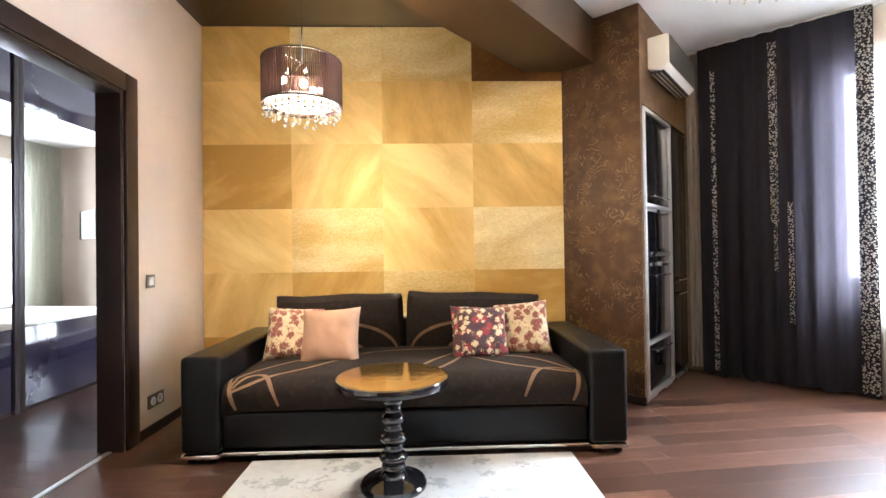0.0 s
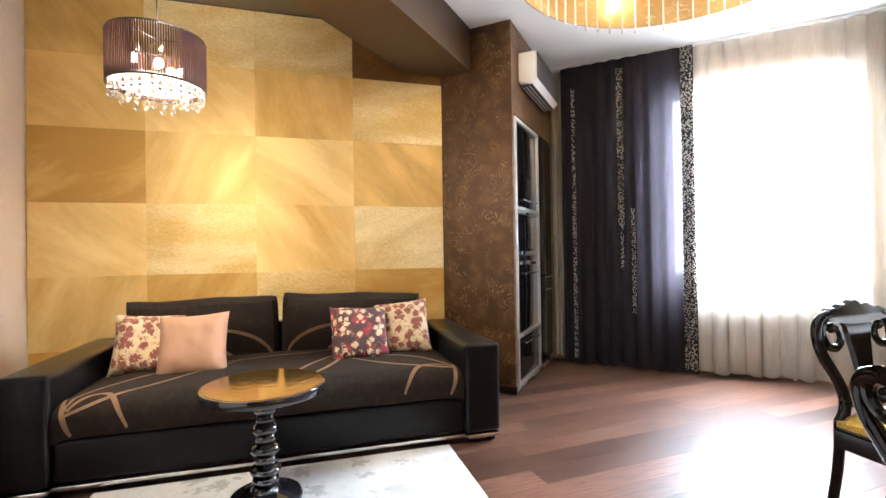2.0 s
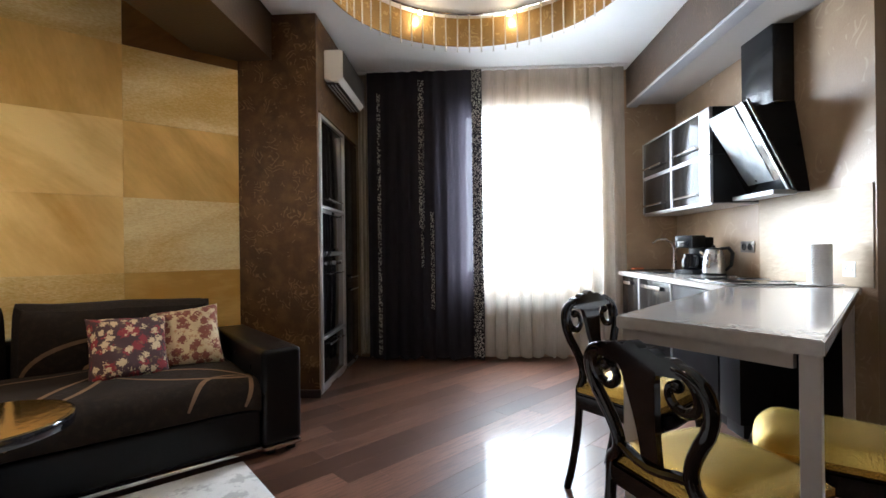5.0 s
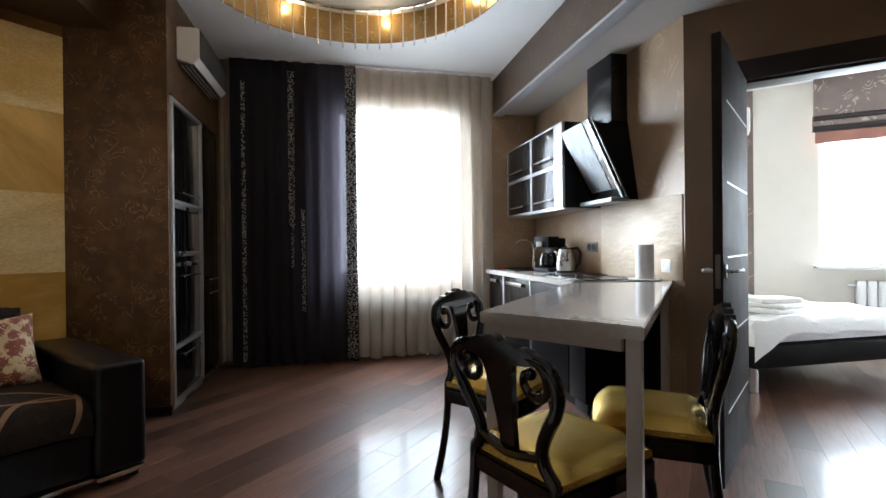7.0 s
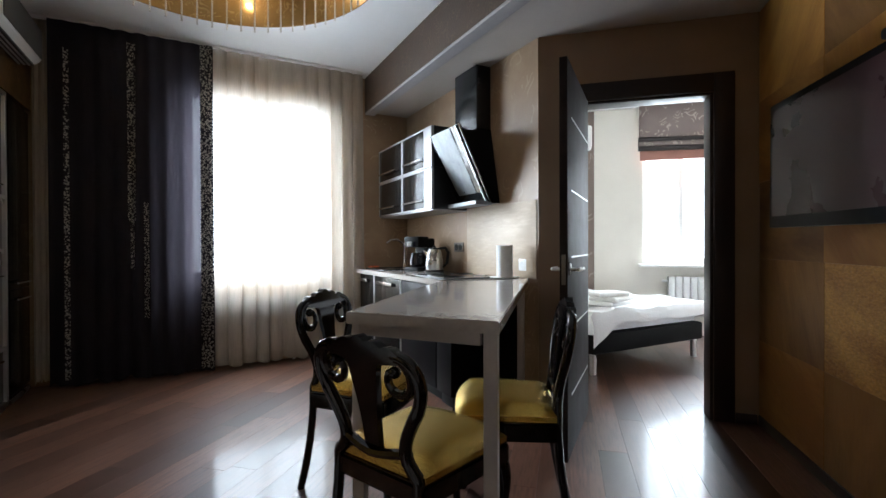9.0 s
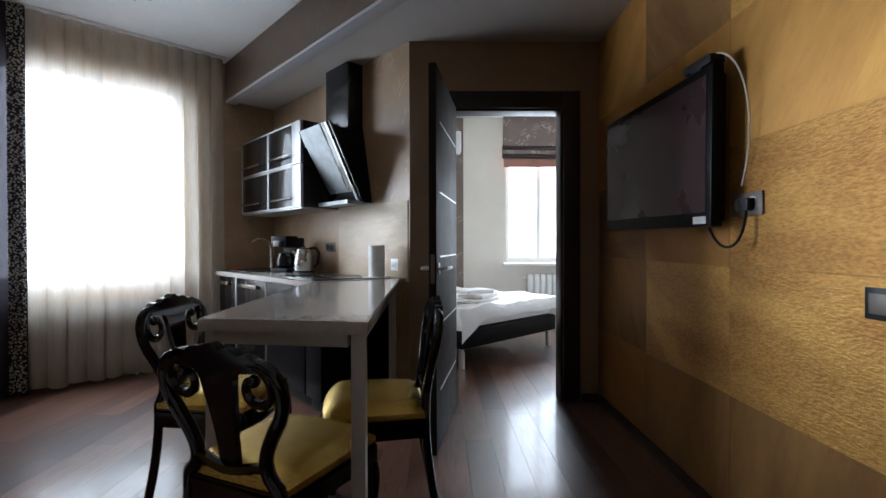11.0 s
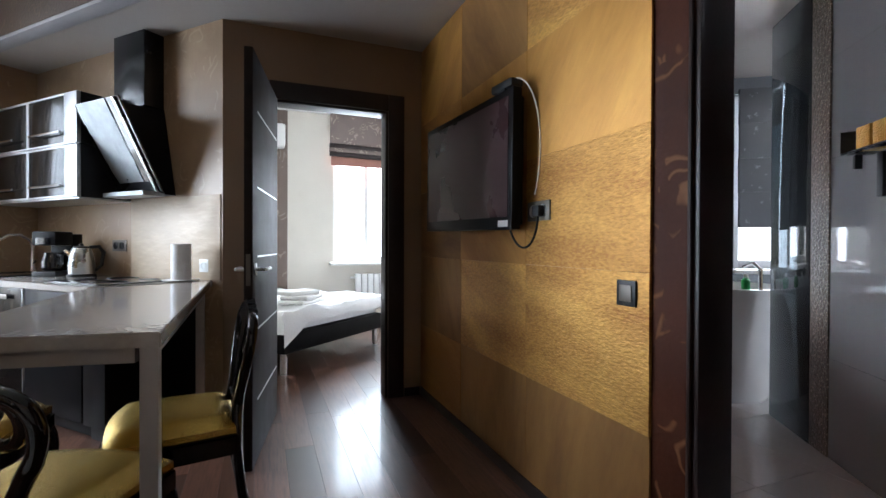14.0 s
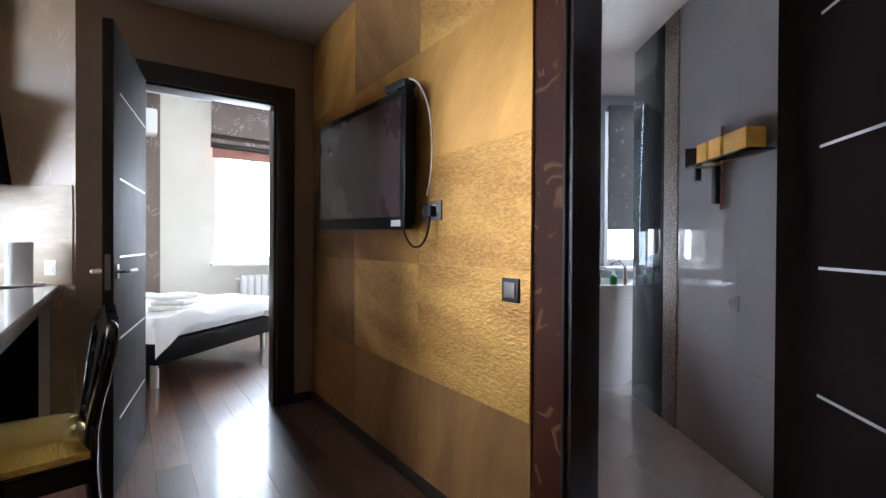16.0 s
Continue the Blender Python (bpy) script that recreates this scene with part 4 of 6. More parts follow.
bmesh.ops.transform(bm, matrix=Matrix(((1, 0, 0, 0), (0, 0, 1, 0), (0, 1, 0, 0), (0, 0, 0, 1))), verts=vs)
bmesh.ops.bevel(bm, geom=list(bm.edges), offset=0.006, segments=2, affect="EDGES")
part("body", bm, "white_plastic", ac)
boxpart("front_panel", ac, "ac_dark", F + 0.146, 3.635, 2.438, F + 0.153, 4.375, 2.642, bevel=0.003, label="dark glossy front panel")
boxpart("vent", ac, "ac_dark", F + 0.012, 3.635, 2.386, F + 0.108, 4.375, 2.402, bevel=0.003, label="dark outlet")
for k in range(3):
    boxpart("slat", ac, "alu", F + 0.022 + 0.028 * k, 3.645, 2.381, F + 0.034 + 0.028 * k, 4.365, 2.3855, bevel=0.001, label="grey slat")

# ---------------------------------------------------------------- ring of crystal strings in the ceiling recess
M["band"] = patterned(mat("band", (0.30, 0.19, 0.07), 0.32, 0.6, vary=0.2, scale=5), (0.55, 0.4, 0.18), 8, "swirl", 0.6)
bm = bmesh.new()
n = 96
rows = [[bm.verts.new((RING[0] + r * math.cos(6.28319 * k / n), RING[1] + r * math.sin(6.28319 * k / n), z)) for k in range(n)] for r, z in ((1.038, CEIL - 0.003), (1.038, 3.079), (1.03, 3.079), (1.03, CEIL - 0.003))]
for a, b in zip(rows, rows[1:] + rows[:1]):
    for k in range(n):
        bm.faces.new((a[k], a[(k + 1) % n], b[(k + 1) % n], b[k]))
setting("trim_ring_band", bm, "band", K, "gold scroll-patterned band round the ceiling recess", "trim")
ring = thing("crystal_chandelier", K, "round ceiling chandelier of hanging crystal bead strings", "chandelier")
bm = bmesh.new()
tube(bm, [(RING[0] + 0.93 * math.cos(6.28319 * k / 72), RING[1] + 0.93 * math.sin(6.28319 * k / 72), 3.066) for k in range(73)], 0.011, 8, False)
part("ring", bm, "chrome", ring)
bm = bmesh.new()
for k in range(18):
    bmesh.ops.create_uvsphere(bm, u_segments=6, v_segments=4, radius=0.0085, matrix=Matrix.Translation((0, 0, -0.0175 * k)))
tube(bm, [(0, 0, 0.02), (0, 0, -0.305)], 0.0015, 4)
M["bead"] = clear("bead", (1, 0.97, 0.9), 0.12, 0.35, 1.6)
bead = mesh_of("bead_string", bm, "bead")
for k in range(58):
    a = 6.28319 * k / 58
    ob = new("bead_string", bead)
    ob.parent = ring
    ob.location = (RING[0] + 0.93 * math.cos(a), RING[1] + 0.93 * math.sin(a), 3.05)
M["spot_glow"] = glow("spot_glow", (1.0, 0.76, 0.42), 30)
for k in range(8):
    a = 6.28319 * (k + 0.62) / 8
    c = Vector((RING[0] + 0.985 * math.cos(a), RING[1] + 0.985 * math.sin(a), 3.07))
    s = thing("recessed_spotlight", K @ Matrix.Translation(c), "small lit warm spotlight in the ceiling recess", "spotlight", "spotlights round the recess")
    bm = bmesh.new()
    lathe(bm, [(0.036, 0.0), (0.036, 0.007), (0.026, 0.007), (0.024, 0.0)], 20, (0, 0, -0.003))
    part("rim", bm, "chrome", s)
    bm = bmesh.new()
    lathe(bm, [(0.022, -0.012), (0.024, -0.004), (0.02, 0.003)], 16)
    part("lens", bm, "spot_glow", s, "glowing lens").visible_shadow = False
    bulb("spot_light", K @ (c + Vector((-0.012 * math.cos(a), -0.012 * math.sin(a), -0.045))), 4.4, 0.02, (1.0, 0.75, 0.42))

# ---------------------------------------------------------------- kitchen
WK = 2.076
M["counter"] = mat("counter", (0.37, 0.335, 0.305), 0.14, vary=0.08, scale=30, bump=0.0, coat=0.3)
M["black_stone"] = mat("black_stone", (0.02, 0.02, 0.021), 0.2, vary=0.3, scale=60, coat=0.3)
for i, (y0, y1) in enumerate(((2.91, 3.54), (3.545, 4.175), (4.18, 4.70))):
    c = thing("base_cabinet", K, "black gloss base cabinet with aluminium edges", "cabinet", "kitchen base cabinets")
    boxpart("body", c, "black_plastic", 1.52, y0, 0.09, WK - 0.005, y1, 0.815, bevel=0.002)
    boxpart("plinth", c, "black_plastic", 1.56, y0, 0.0, 1.58, y1, 0.09, bevel=0.001)
    for a, b in ((y0 + 0.002, y1 - 0.002),):
        bm = bmesh.new()
        box(bm, 1.50, a + 0.009, 0.095, 1.519, b - 0.009, 0.81, 0.002)
        d = part("door", bm, "cab_black" if i else "hood_black", c)
        if i == 0:
            continue
        for q in ((a, a + 0.009, 0.092, 0.813), (b - 0.009, b, 0.092, 0.813)):
            boxpart("edge", d, "alu", 1.497, q[0], q[2], 1.519, q[1], q[3], bevel=0.002, label="aluminium edge profile")
        bm = bmesh.new()
        box(bm, 1.474, a + 0.14, 0.742, 1.482, b - 0.10, 0.772, 0.003)
        for q in (a + 0.18, b - 0.14):
            tube(bm, [(1.482, q, 0.757), (1.5, q, 0.757)], 0.006, 6)
        part("handle", bm, "chrome", d, "chrome bar handle")
ep = thing("end_panel", K, "black side board closing the kitchen units under the bar", "panel")
boxpart("board", ep, "hood_black", 1.50, 2.70, 0.09, WK - 0.005, 2.905, 0.815, bevel=0.003)
boxpart("plinth", ep, "black_plastic", 1.54, 2.74, 0.0, WK - 0.005, 2.905, 0.0885, bevel=0.002)
bm = bmesh.new()
prism(bm, [(1.462, 4.715), (1.462, 2.78), (2.071, 2.60), (2.071, 4.715)], 0.818, 0.858)
bmesh.ops.bevel(bm, geom=[e for e in bm.edges], offset=0.004, segments=2, affect="EDGES")
solo("worktop", bm, "counter", K, "grey stone kitchen worktop with a polished edge", "worktop")
# bar table growing out of the worktop
bar = thing("bar_table", HOME, "long pale grey dining bar joined to the kitchen worktop", "table")
bm = bmesh.new()
prism(bm, [(1.425, 0.207), (3.235, 0.262), (3.05, 0.46), (2.86, 0.795), (1.503, 0.742)], 0.822, 0.862)
bmesh.ops.bevel(bm, geom=[e for e in bm.edges], offset=0.004, segments=2, affect="EDGES")
part("tabletop", bm, "counter", bar)
M["bar_paint"] = mat("bar_paint", (0.33, 0.295, 0.27), 0.3, vary=0.06, scale=10)
for x, y in ((1.440, 0.216), (1.526, 0.688), (2.9, 0.262)):
    boxpart("leg", bar, "bar_paint", x, y, 0.0, x + 0.042, y + 0.042, 0.8213, bevel=0.003)
for x0, y0, x1, y1 in ((1.47, 0.245, 3.05, 0.292), (1.545, 0.70, 2.7, 0.735)):
    bm = bmesh.new()
    d = Vector((x1 - x0, y1 - y0, 0)).normalized()
    nrm = Vector((-d.y, d.x, 0)) * 0.012
    prism(bm, [(x0 - nrm.x, y0 - nrm.y), (x1 - nrm.x, y1 - nrm.y), (x1 + nrm.x, y1 + nrm.y), (x0 + nrm.x, y0 + nrm.y)], 0.782, 0.8215)
    part("apron", bm, "bar_paint", bar)
bm = bmesh.new()
prism(bm, [(1.452, 0.27), (1.474, 0.267), (1.545, 0.70), (1.523, 0.702)], 0.782, 0.8215)
part("apron", bm, "bar_paint", bar)
# upper cabinets
for i, (y0, y1) in enumerate(((3.445, 4.06), (4.065, 4.68))):
    for z0, z1 in ((1.393, 1.735), (1.74, 2.078)):
        c = thing("wall_cabinet", K, "black gloss lift-up wall cabinet with aluminium frame", "cabinet", "kitchen wall cabinets")
        boxpart("body", c, "black_plastic", 1.762, y0, z0, WK - 0.004, y1, z1, bevel=0.002)
        bm = bmesh.new()
        box(bm, 1.742, y0 + (0.15 if i == 0 else 0.013), z0 + 0.013, 1.761, y1 - 0.013, z1 - 0.013, 0.002)
        d = part("door", bm, "cab_black", c, "black gloss door")
        bm = bmesh.new()
        w2 = 0.15 if i == 0 else 0.013
        for q in ((y0 + 0.001, y0 + w2, z0 + 0.001, z1 - 0.001), (y1 - 0.013, y1 - 0.001, z0 + 0.001, z1 - 0.001), (y0 + w2, y1 - 0.013, z0 + 0.001, z0 + 0.013), (y0 + w2, y1 - 0.013, z1 - 0.013, z1 - 0.001)):
            box(bm, 1.736, q[0], q[2], 1.761, q[1], q[3], 0.002)
        part("door_frame", bm, "frame_alu", d, "brushed aluminium frame")
        bm = bmesh.new()
        tube(bm, [(1.70, y0 + 0.12, z0 + 0.075), (1.70, y1 - 0.1, z0 + 0.075)], 0.008, 8)
        for q in (y0 + 0.17, y1 - 0.15):
            tube(bm, [(1.70, q, z0 + 0.075), (1.745, q, z0 + 0.075)], 0.005, 6)
        part("handle", bm, "chrome", d, "chrome bar handle")
bm = bmesh.new()
box(bm, 1.75, 3.445, 1.382, WK - 0.004, 4.68, 1.3915, 0.002)
solo("cabinet_shelf", bm, "frame_alu", K, "aluminium bottom board under the wall cabinets", "shelf")
# slanted cooker hood
M["film"] = mat("film", (0.24, 0.265, 0.28), 0.3, 0.3, vary=0.25, scale=9, bump=0.2, bscale=30)
M["chimney_black"] = mat("chimney_black", (0.008, 0.008, 0.009), 0.2, vary=0.2, spec=0.3)
hood = thing("cooker_hood", K, "slanted black glass cooker hood with a square chimney", "cooker hood")
boxpart("chimney", hood, "chimney_black", 1.941, 3.08, 1.99, WK - 0.003, 3.41, 2.484, bevel=0.003, label="black square chimney")
def slab(a, b, t, y0, y1):
    """A board between two (x, z) ends, t thick, from y0 to y1."""
    bm = bmesh.new()
    d = Vector((b[0] - a[0], b[1] - a[1])).normalized()
    nn = Vector((-d.y, d.x)) * t
    vs = prism(bm, [a, b, (b[0] + nn.x, b[1] + nn.y), (a[0] + nn.x, a[1] + nn.y)], y0, y1)
    bmesh.ops.transform(bm, matrix=Matrix(((1, 0, 0, 0), (0, 0, 1, 0), (0, 1, 0, 0), (0, 0, 0, 1))), verts=vs)
    return bm
part("glass_front", slab((1.988, 1.42), (1.712, 1.972), 0.012, 2.945, 3.40), "black_glass", hood, "slanted black glass plate")
part("bottom", slab((1.86, 1.395), (2.0, 1.395), 0.028, 2.965, 3.39), "film", hood, "steel bottom tray")
bm = bmesh.new()
vs = prism(bm, [(2.0, 1.41), (1.745, 1.96), (WK - 0.003, 1.99), (WK - 0.003, 1.41)], 2.96, 3.39)
bmesh.ops.transform(bm, matrix=Matrix(((1, 0, 0, 0), (0, 0, 1, 0), (0, 1, 0, 0), (0, 0, 0, 1))), verts=vs)
for v in bm.verts:                       # the side leans in towards the chimney
    if v.co.y < 3.0 and v.co.z > 1.9:
        v.co.y = 3.078
part("body", bm, "hood_black", hood)


def film_pt(u, v):
    """Slack protective film over the glass plate."""
    w = Vector((1.702 + 0.238 * v, 3.075 + (0.31 - 0.05 * v * v) * u, 1.965 - 0.47 * v))
    d = 0.004 + 0.006 * abs(noise.noise(Vector((u * 5, v * 4, 3)))) + 0.004 * noise.noise(Vector((u * 11, v * 13, 1)))
    return w + Vector((-0.9, 0, -0.45)) * d


bm = bmesh.new()
sheet(bm, film_pt, 16, 24)
part("film", bm, "film", hood, "creased pale protective film")
part("steel_line", slab((1.972, 1.42), (1.70, 1.964), 0.010, 2.975, 2.995), "steel", hood, "thin steel strip")

# things on the worktop
hob = thing("hob", K, "black glass ceramic hob set in the worktop", "hob")
boxpart("glass", hob, "black_glass", 1.53, 2.80, 0.8582, 2.02, 3.38, 0.865, bevel=0.002)
bm = bmesh.new()
for x, y, r in ((1.66, 2.95, 0.09), (1.66, 3.22, 0.07), (1.89, 2.95, 0.07), (1.89, 3.22, 0.09)):
    lathe(bm, [(r, 0.8651), (r, 0.8655), (r - 0.004, 0.8655), (r - 0.004, 0.8651)], 32, (x, y, 0))
part("ring", bm, "steel", hob)
sink = thing("sink", K, "dark kitchen sink with a chrome tap", "sink")
bm = bmesh.new()
for q in ((1.56, 4.10, 2.0, 4.13), (1.56, 4.57, 2.0, 4.60), (1.56, 4.13, 1.59, 4.57), (1.97, 4.13, 2.0, 4.57)):
    box(bm, q[0], q[1], 0.8582, q[2], q[3], 0.868, bevel=0.003)
box(bm, 1.59, 4.13, 0.8582, 1.97, 4.57, 0.8615)
part("basin", bm, "black_stone", sink)
bm = bmesh.new()
tube(bm, [(1.95, 4.50, 0.868), (1.95, 4.50, 1.06), (1.93, 4.50, 1.12), (1.87, 4.50, 1.155), (1.80, 4.50, 1.15), (1.75, 4.50, 1.115)], [0.018, 0.014, 0.013, 0.012, 0.012, 0.014], 10)
tube(bm, [(1.95, 4.50, 0.93), (1.95, 4.44, 0.96)], 0.009, 8)
part("tap", bm, "chrome", sink, "arched chrome tap")
cm_ = thing("coffee_maker", K @ pose(1.86, 3.94, 0.858, 0, 0, -70), "black filter coffee maker with a glass jug", "coffee maker")
boxpart("base", cm_, "black_plastic", -0.09, -0.11, 0.0, 0.09, 0.11, 0.035, bevel=0.008)
boxpart("tank", cm_, "hood_black", -0.09, 0.03, 0.035, 0.09, 0.11, 0.30, bevel=0.01)
boxpart("head", cm_, "hood_black", -0.09, -0.11, 0.215, 0.09, 0.03, 0.315, bevel=0.012)
boxpart("panel", cm_, "black_glass", -0.055, -0.113, 0.225, 0.055, -0.109, 0.27, bevel=0.001, label="black glass panel")
bm = bmesh.new()
lathe(bm, [(0.05, 0.0), (0.068, 0.02), (0.07, 0.07), (0.052, 0.115), (0.055, 0.13)], 24, (0, -0.035, 0.037))
jug = part("jug", bm, "black_glass", cm_, "dark glass jug")
bm = bmesh.new()
tube(bm, [(0.05, -0.05, 0.15), (0.10, -0.07, 0.145), (0.105, -0.072, 0.09), (0.066, -0.055, 0.06)], 0.008, 8)
part("handle", bm, "black_plastic", jug)
kt = thing("kettle", K @ pose(1.89, 3.70, 0.858, 0, 0, -40), "brushed steel electric kettle with a black handle", "kettle")
bm = bmesh.new()
lathe(bm, [(0.078, 0.02), (0.08, 0.03), (0.078, 0.08), (0.066, 0.16), (0.055, 0.195), (0.05, 0.2)], 28)
part("body", bm, "steel", kt)
bm = bmesh.new()
lathe(bm, [(0.05, 0.2), (0.045, 0.21), (0.012, 0.215), (0.012, 0.228), (0.004, 0.232)], 24)
part("lid", bm, "black_plastic", kt)
bm = bmesh.new()
tube(bm, [(0.045, 0, 0.205), (0.10, 0, 0.21), (0.125, 0, 0.17), (0.115, 0, 0.08), (0.078, 0, 0.04)], [0.011, 0.013, 0.013, 0.012, 0.01], 8)
part("handle", bm, "black_plastic", kt)
bm = bmesh.new()
lathe(bm, [(0.085, 0.0), (0.085, 0.014), (0.07, 0.02)], 28)
part("base", bm, "black_plastic", kt)
bm = bmesh.new()
tube(bm, [(-0.06, 0, 0.15), (-0.085, 0, 0.17), (-0.095, 0, 0.185)], [0.02, 0.014, 0.01], 8)
part("spout", bm, "chrome", kt)
roll = thing("paper_towel", K @ pose(1.93, 2.70, 0.8582), "white kitchen paper roll standing on a saucer", "paper roll")
bm = bmesh.new()
lathe(bm, [(0.018, 0.012), (0.055, 0.012), (0.056, 0.02), (0.056, 0.225), (0.055, 0.23), (0.02, 0.23), (0.018, 0.2)], 32)
M["paper"] = mat("paper", (0.82, 0.81, 0.79), 0.9, vary=0.05, scale=20, bump=0.4, bscale=120)
part("paper", bm, "paper", roll)
bm = bmesh.new()
lathe(bm, [(0.05, 0), (0.1, 0.006), (0.105, 0.011), (0.06, 0.011)], 32)
part("saucer", bm, "white_plastic", roll, "white saucer")
sp = solo("sponge", (lambda b: (box(b, -0.05, -0.03, 0, 0.05, 0.03, 0.025, 0.006), b)[1])(bmesh.new()), mat("sponge_orange", (0.7, 0.16, 0.05), 0.9, bump=0.6, bscale=200), K @ pose(1.66, 4.64, 0.858, 0, 0, 20), "orange washing-up sponge by the sink", "sponge")
bt = thing("soap_bottle", K @ pose(1.99, 4.06, 0.858), "clear plastic soap bottle with a white pump", "bottle")
bm = bmesh.new()
lathe(bm, [(0.028, 0), (0.03, 0.01), (0.03, 0.11), (0.014, 0.14), (0.012, 0.15)], 20)
part("body", bm, "white_plastic", bt)
bm = bmesh.new()
tube(bm, [(0, 0, 0.15), (0, 0, 0.185), (-0.035, 0, 0.185)], 0.006, 8)
part("pump", bm, "white_plastic", bt)
SK = K @ pose(WK, 0, 0, 0, 0, -90)
switch(SK @ pose(-3.58, 0, 1.075), "double power socket on the kitchen wall", 2, "bronze_plastic", "black_plastic", "power_socket")
switch(SK @ pose(-2.68, 0, 0.95), "single white power socket on the kitchen wall", 1, "white_plastic", kind="power_socket")
# glossy splashback panel
M["splash"] = patterned(mat("splash", (0.40, 0.31, 0.21), 0.4, 0.1, vary=0.08, scale=4, bump=0.5, bscale=9, coat=0.0, bstretch=(1, 1, 2.5)), (0.5, 0.39, 0.27), 9, "streak", 0.5, stretch=(1, 1, 5), low=0.5, high=0.7)
bm = bmesh.new()
box(bm, WK - 0.006, 2.53, 0.86, WK - 0.0005, 3.44, 1.40, 0.001)
setting("splashback", bm, "splash", K, "shiny cream rippled splashback panel", "splashback")

# ---------------------------------------------------------------- dining chairs
M["gold_vinyl"] = mat("gold_vinyl", (0.60, 0.40, 0.085), 0.24, 0.8, vary=0.15, scale=8, bump=0.25, bscale=160)


def chair(m):
    """Carved chair, facing +Y, seat 0.45 high; X to its right."""
    c = thing("dining_chair", m, "black lacquered carved chair with a gold vinyl seat", "chair", "chairs at the bar")
    bm = bmesh.new()
    n = 12
    def seat_pt(u, v, top):
        x, y = (u - 0.5) * (0.40 + 0.05 * v), -0.19 + 0.42 * v
        e = max(0, 1 - (2 * u - 1) ** 6) * max(0, 1 - (2 * v - 1) ** 6)
        return Vector((x, y + 0.02 * v * math.sin(math.pi * u), 0.40 + (0.018 + 0.035 * e ** 0.5 + 0.012 * (1 - (2 * u - 1) ** 2) if top else 0)))
    top = [[bm.verts.new(seat_pt(i / n, j / n, True)) for j in range(n + 1)] for i in range(n + 1)]
    low = [[bm.verts.new(seat_pt(i / n, j / n, False)) for j in range(n + 1)] for i in range(n + 1)]
    for i in range(n):
        for j in range(n):
            bm.faces.new((top[i][j], top[i + 1][j], top[i + 1][j + 1], top[i][j + 1]))
            bm.faces.new((low[i][j], low[i][j + 1], low[i + 1][j + 1], low[i + 1][j]))
        for g in (0, n):
            bm.faces.new((top[i][g], top[i + 1][g], low[i + 1][g], low[i][g]))
            bm.faces.new((top[g][i], top[g][i + 1], low[g][i + 1], low[g][i]))
    part("seat", bm, "gold_vinyl", c, "padded gold vinyl seat")
    bm = bmesh.new()
    prism(bm, [(-0.205, -0.205), (0.205, -0.205), (0.235, 0.235), (0.10, 0.262), (-0.10, 0.262), (-0.235, 0.235)], 0.335, 0.398)
    bmesh.ops.bevel(bm, geom=list(bm.edges), offset=0.008, segments=2, affect="EDGES")
    part("seat_frame", bm, "lacquer", c)
    for s in (-1, 1):                                   # front legs, curved
        bm = bmesh.new()
        tube(bm, bez((s * 0.20, 0.215, 0.35), (s * 0.235, 0.26, 0.24), (s * 0.18, 0.20, 0.12), (s * 0.205, 0.245, 0.0), 10), [0.028, 0.03, 0.028, 0.024, 0.02, 0.018, 0.016, 0.015, 0.016, 0.019, 0.021], 10)
        part("leg", bm, "lacquer", c)
    # a rear leg runs up into the side of the back in one sweep
    lean = lambda z: -0.195 - 0.19 * max(0, z - 0.42) ** 1.15
    for s in (-1, 1):
        bm = bmesh.new()
        pts = bez((s * 0.185, -0.27, 0.0), (s * 0.175, -0.22, 0.15), (s * 0.18, -0.19, 0.3), (s * 0.18, -0.195, 0.40), 8)
        part_pts = bez((s * 0.175, -0.195, 0.41), (s * 0.10, 0, 0.47), (s * 0.14, 0, 0.53), (s * 0.205, 0, 0.63), 10)
        part_pts += bez((s * 0.207, 0, 0.635), (s * 0.245, 0, 0.71), (s * 0.225, 0, 0.78), (s * 0.15, 0, 0.785), 10)
        pts += [Vector((p.x, lean(p.z), p.z)) for p in part_pts]
        tube(bm, pts, [0.019] * 9 + [0.021] * 11 + [0.02] * 11, 10)
        part("leg", bm, "lacquer", c)
        bm = bmesh.new()                               # scroll curling inward from the shoulder
        sc = []
        for k in range(22):
            a = math.pi / 2 - k * 0.30
            r = 0.075 * (1 - k / 30)
            sc.append((s * (0.135 + r * math.cos(a)), 0.715 + r * math.sin(a)))
        tube(bm, [(x, lean(z), z) for x, z in sc], [0.019 - 0.0004 * k for k in range(22)], 8)
        x, z = sc[-1]
        bmesh.ops.create_uvsphere(bm, u_segments=10, v_segments=8, radius=0.019, matrix=Matrix.Translation((x, lean(z) - 0.004, z)))
        part("scroll", bm, "lacquer", c, "carved scroll")
    # crest rail with a scalloped edge
    bm = bmesh.new()
    n = 72
    up, dn = [], []
    for k in range(n + 1):
        x = -0.165 + 0.33 * k / n
        t = abs(x) / 0.165
        zt = 0.792 + 0.034 * (1 - t) + 0.013 * abs(math.cos(t * 7.9)) ** 0.7
        zb = 0.745 + 0.02 * t
        up.append((x, zt))
        dn.append((x, zb))
    for th, flip in ((0.017, 1),):
        rows = [[bm.verts.new((x, lean(z) + q * th, z)) for x, z in ring] for ring in (up, dn) for q in (-1, 1)]
        for a, b in ((0, 1), (1, 3), (3, 2), (2, 0)):
            for k in range(n):
                bm.faces.new((rows[a][k], rows[a][k + 1], rows[b][k + 1], rows[b][k]))
        for k in (0, n):
            bm.faces.new((rows[0][k], rows[1][k], rows[3][k], rows[2][k]))
    part("crest_rail", bm, "lacquer", c, "scalloped carved crest rail")
    # vase-shaped splat
    bm = bmesh.new()
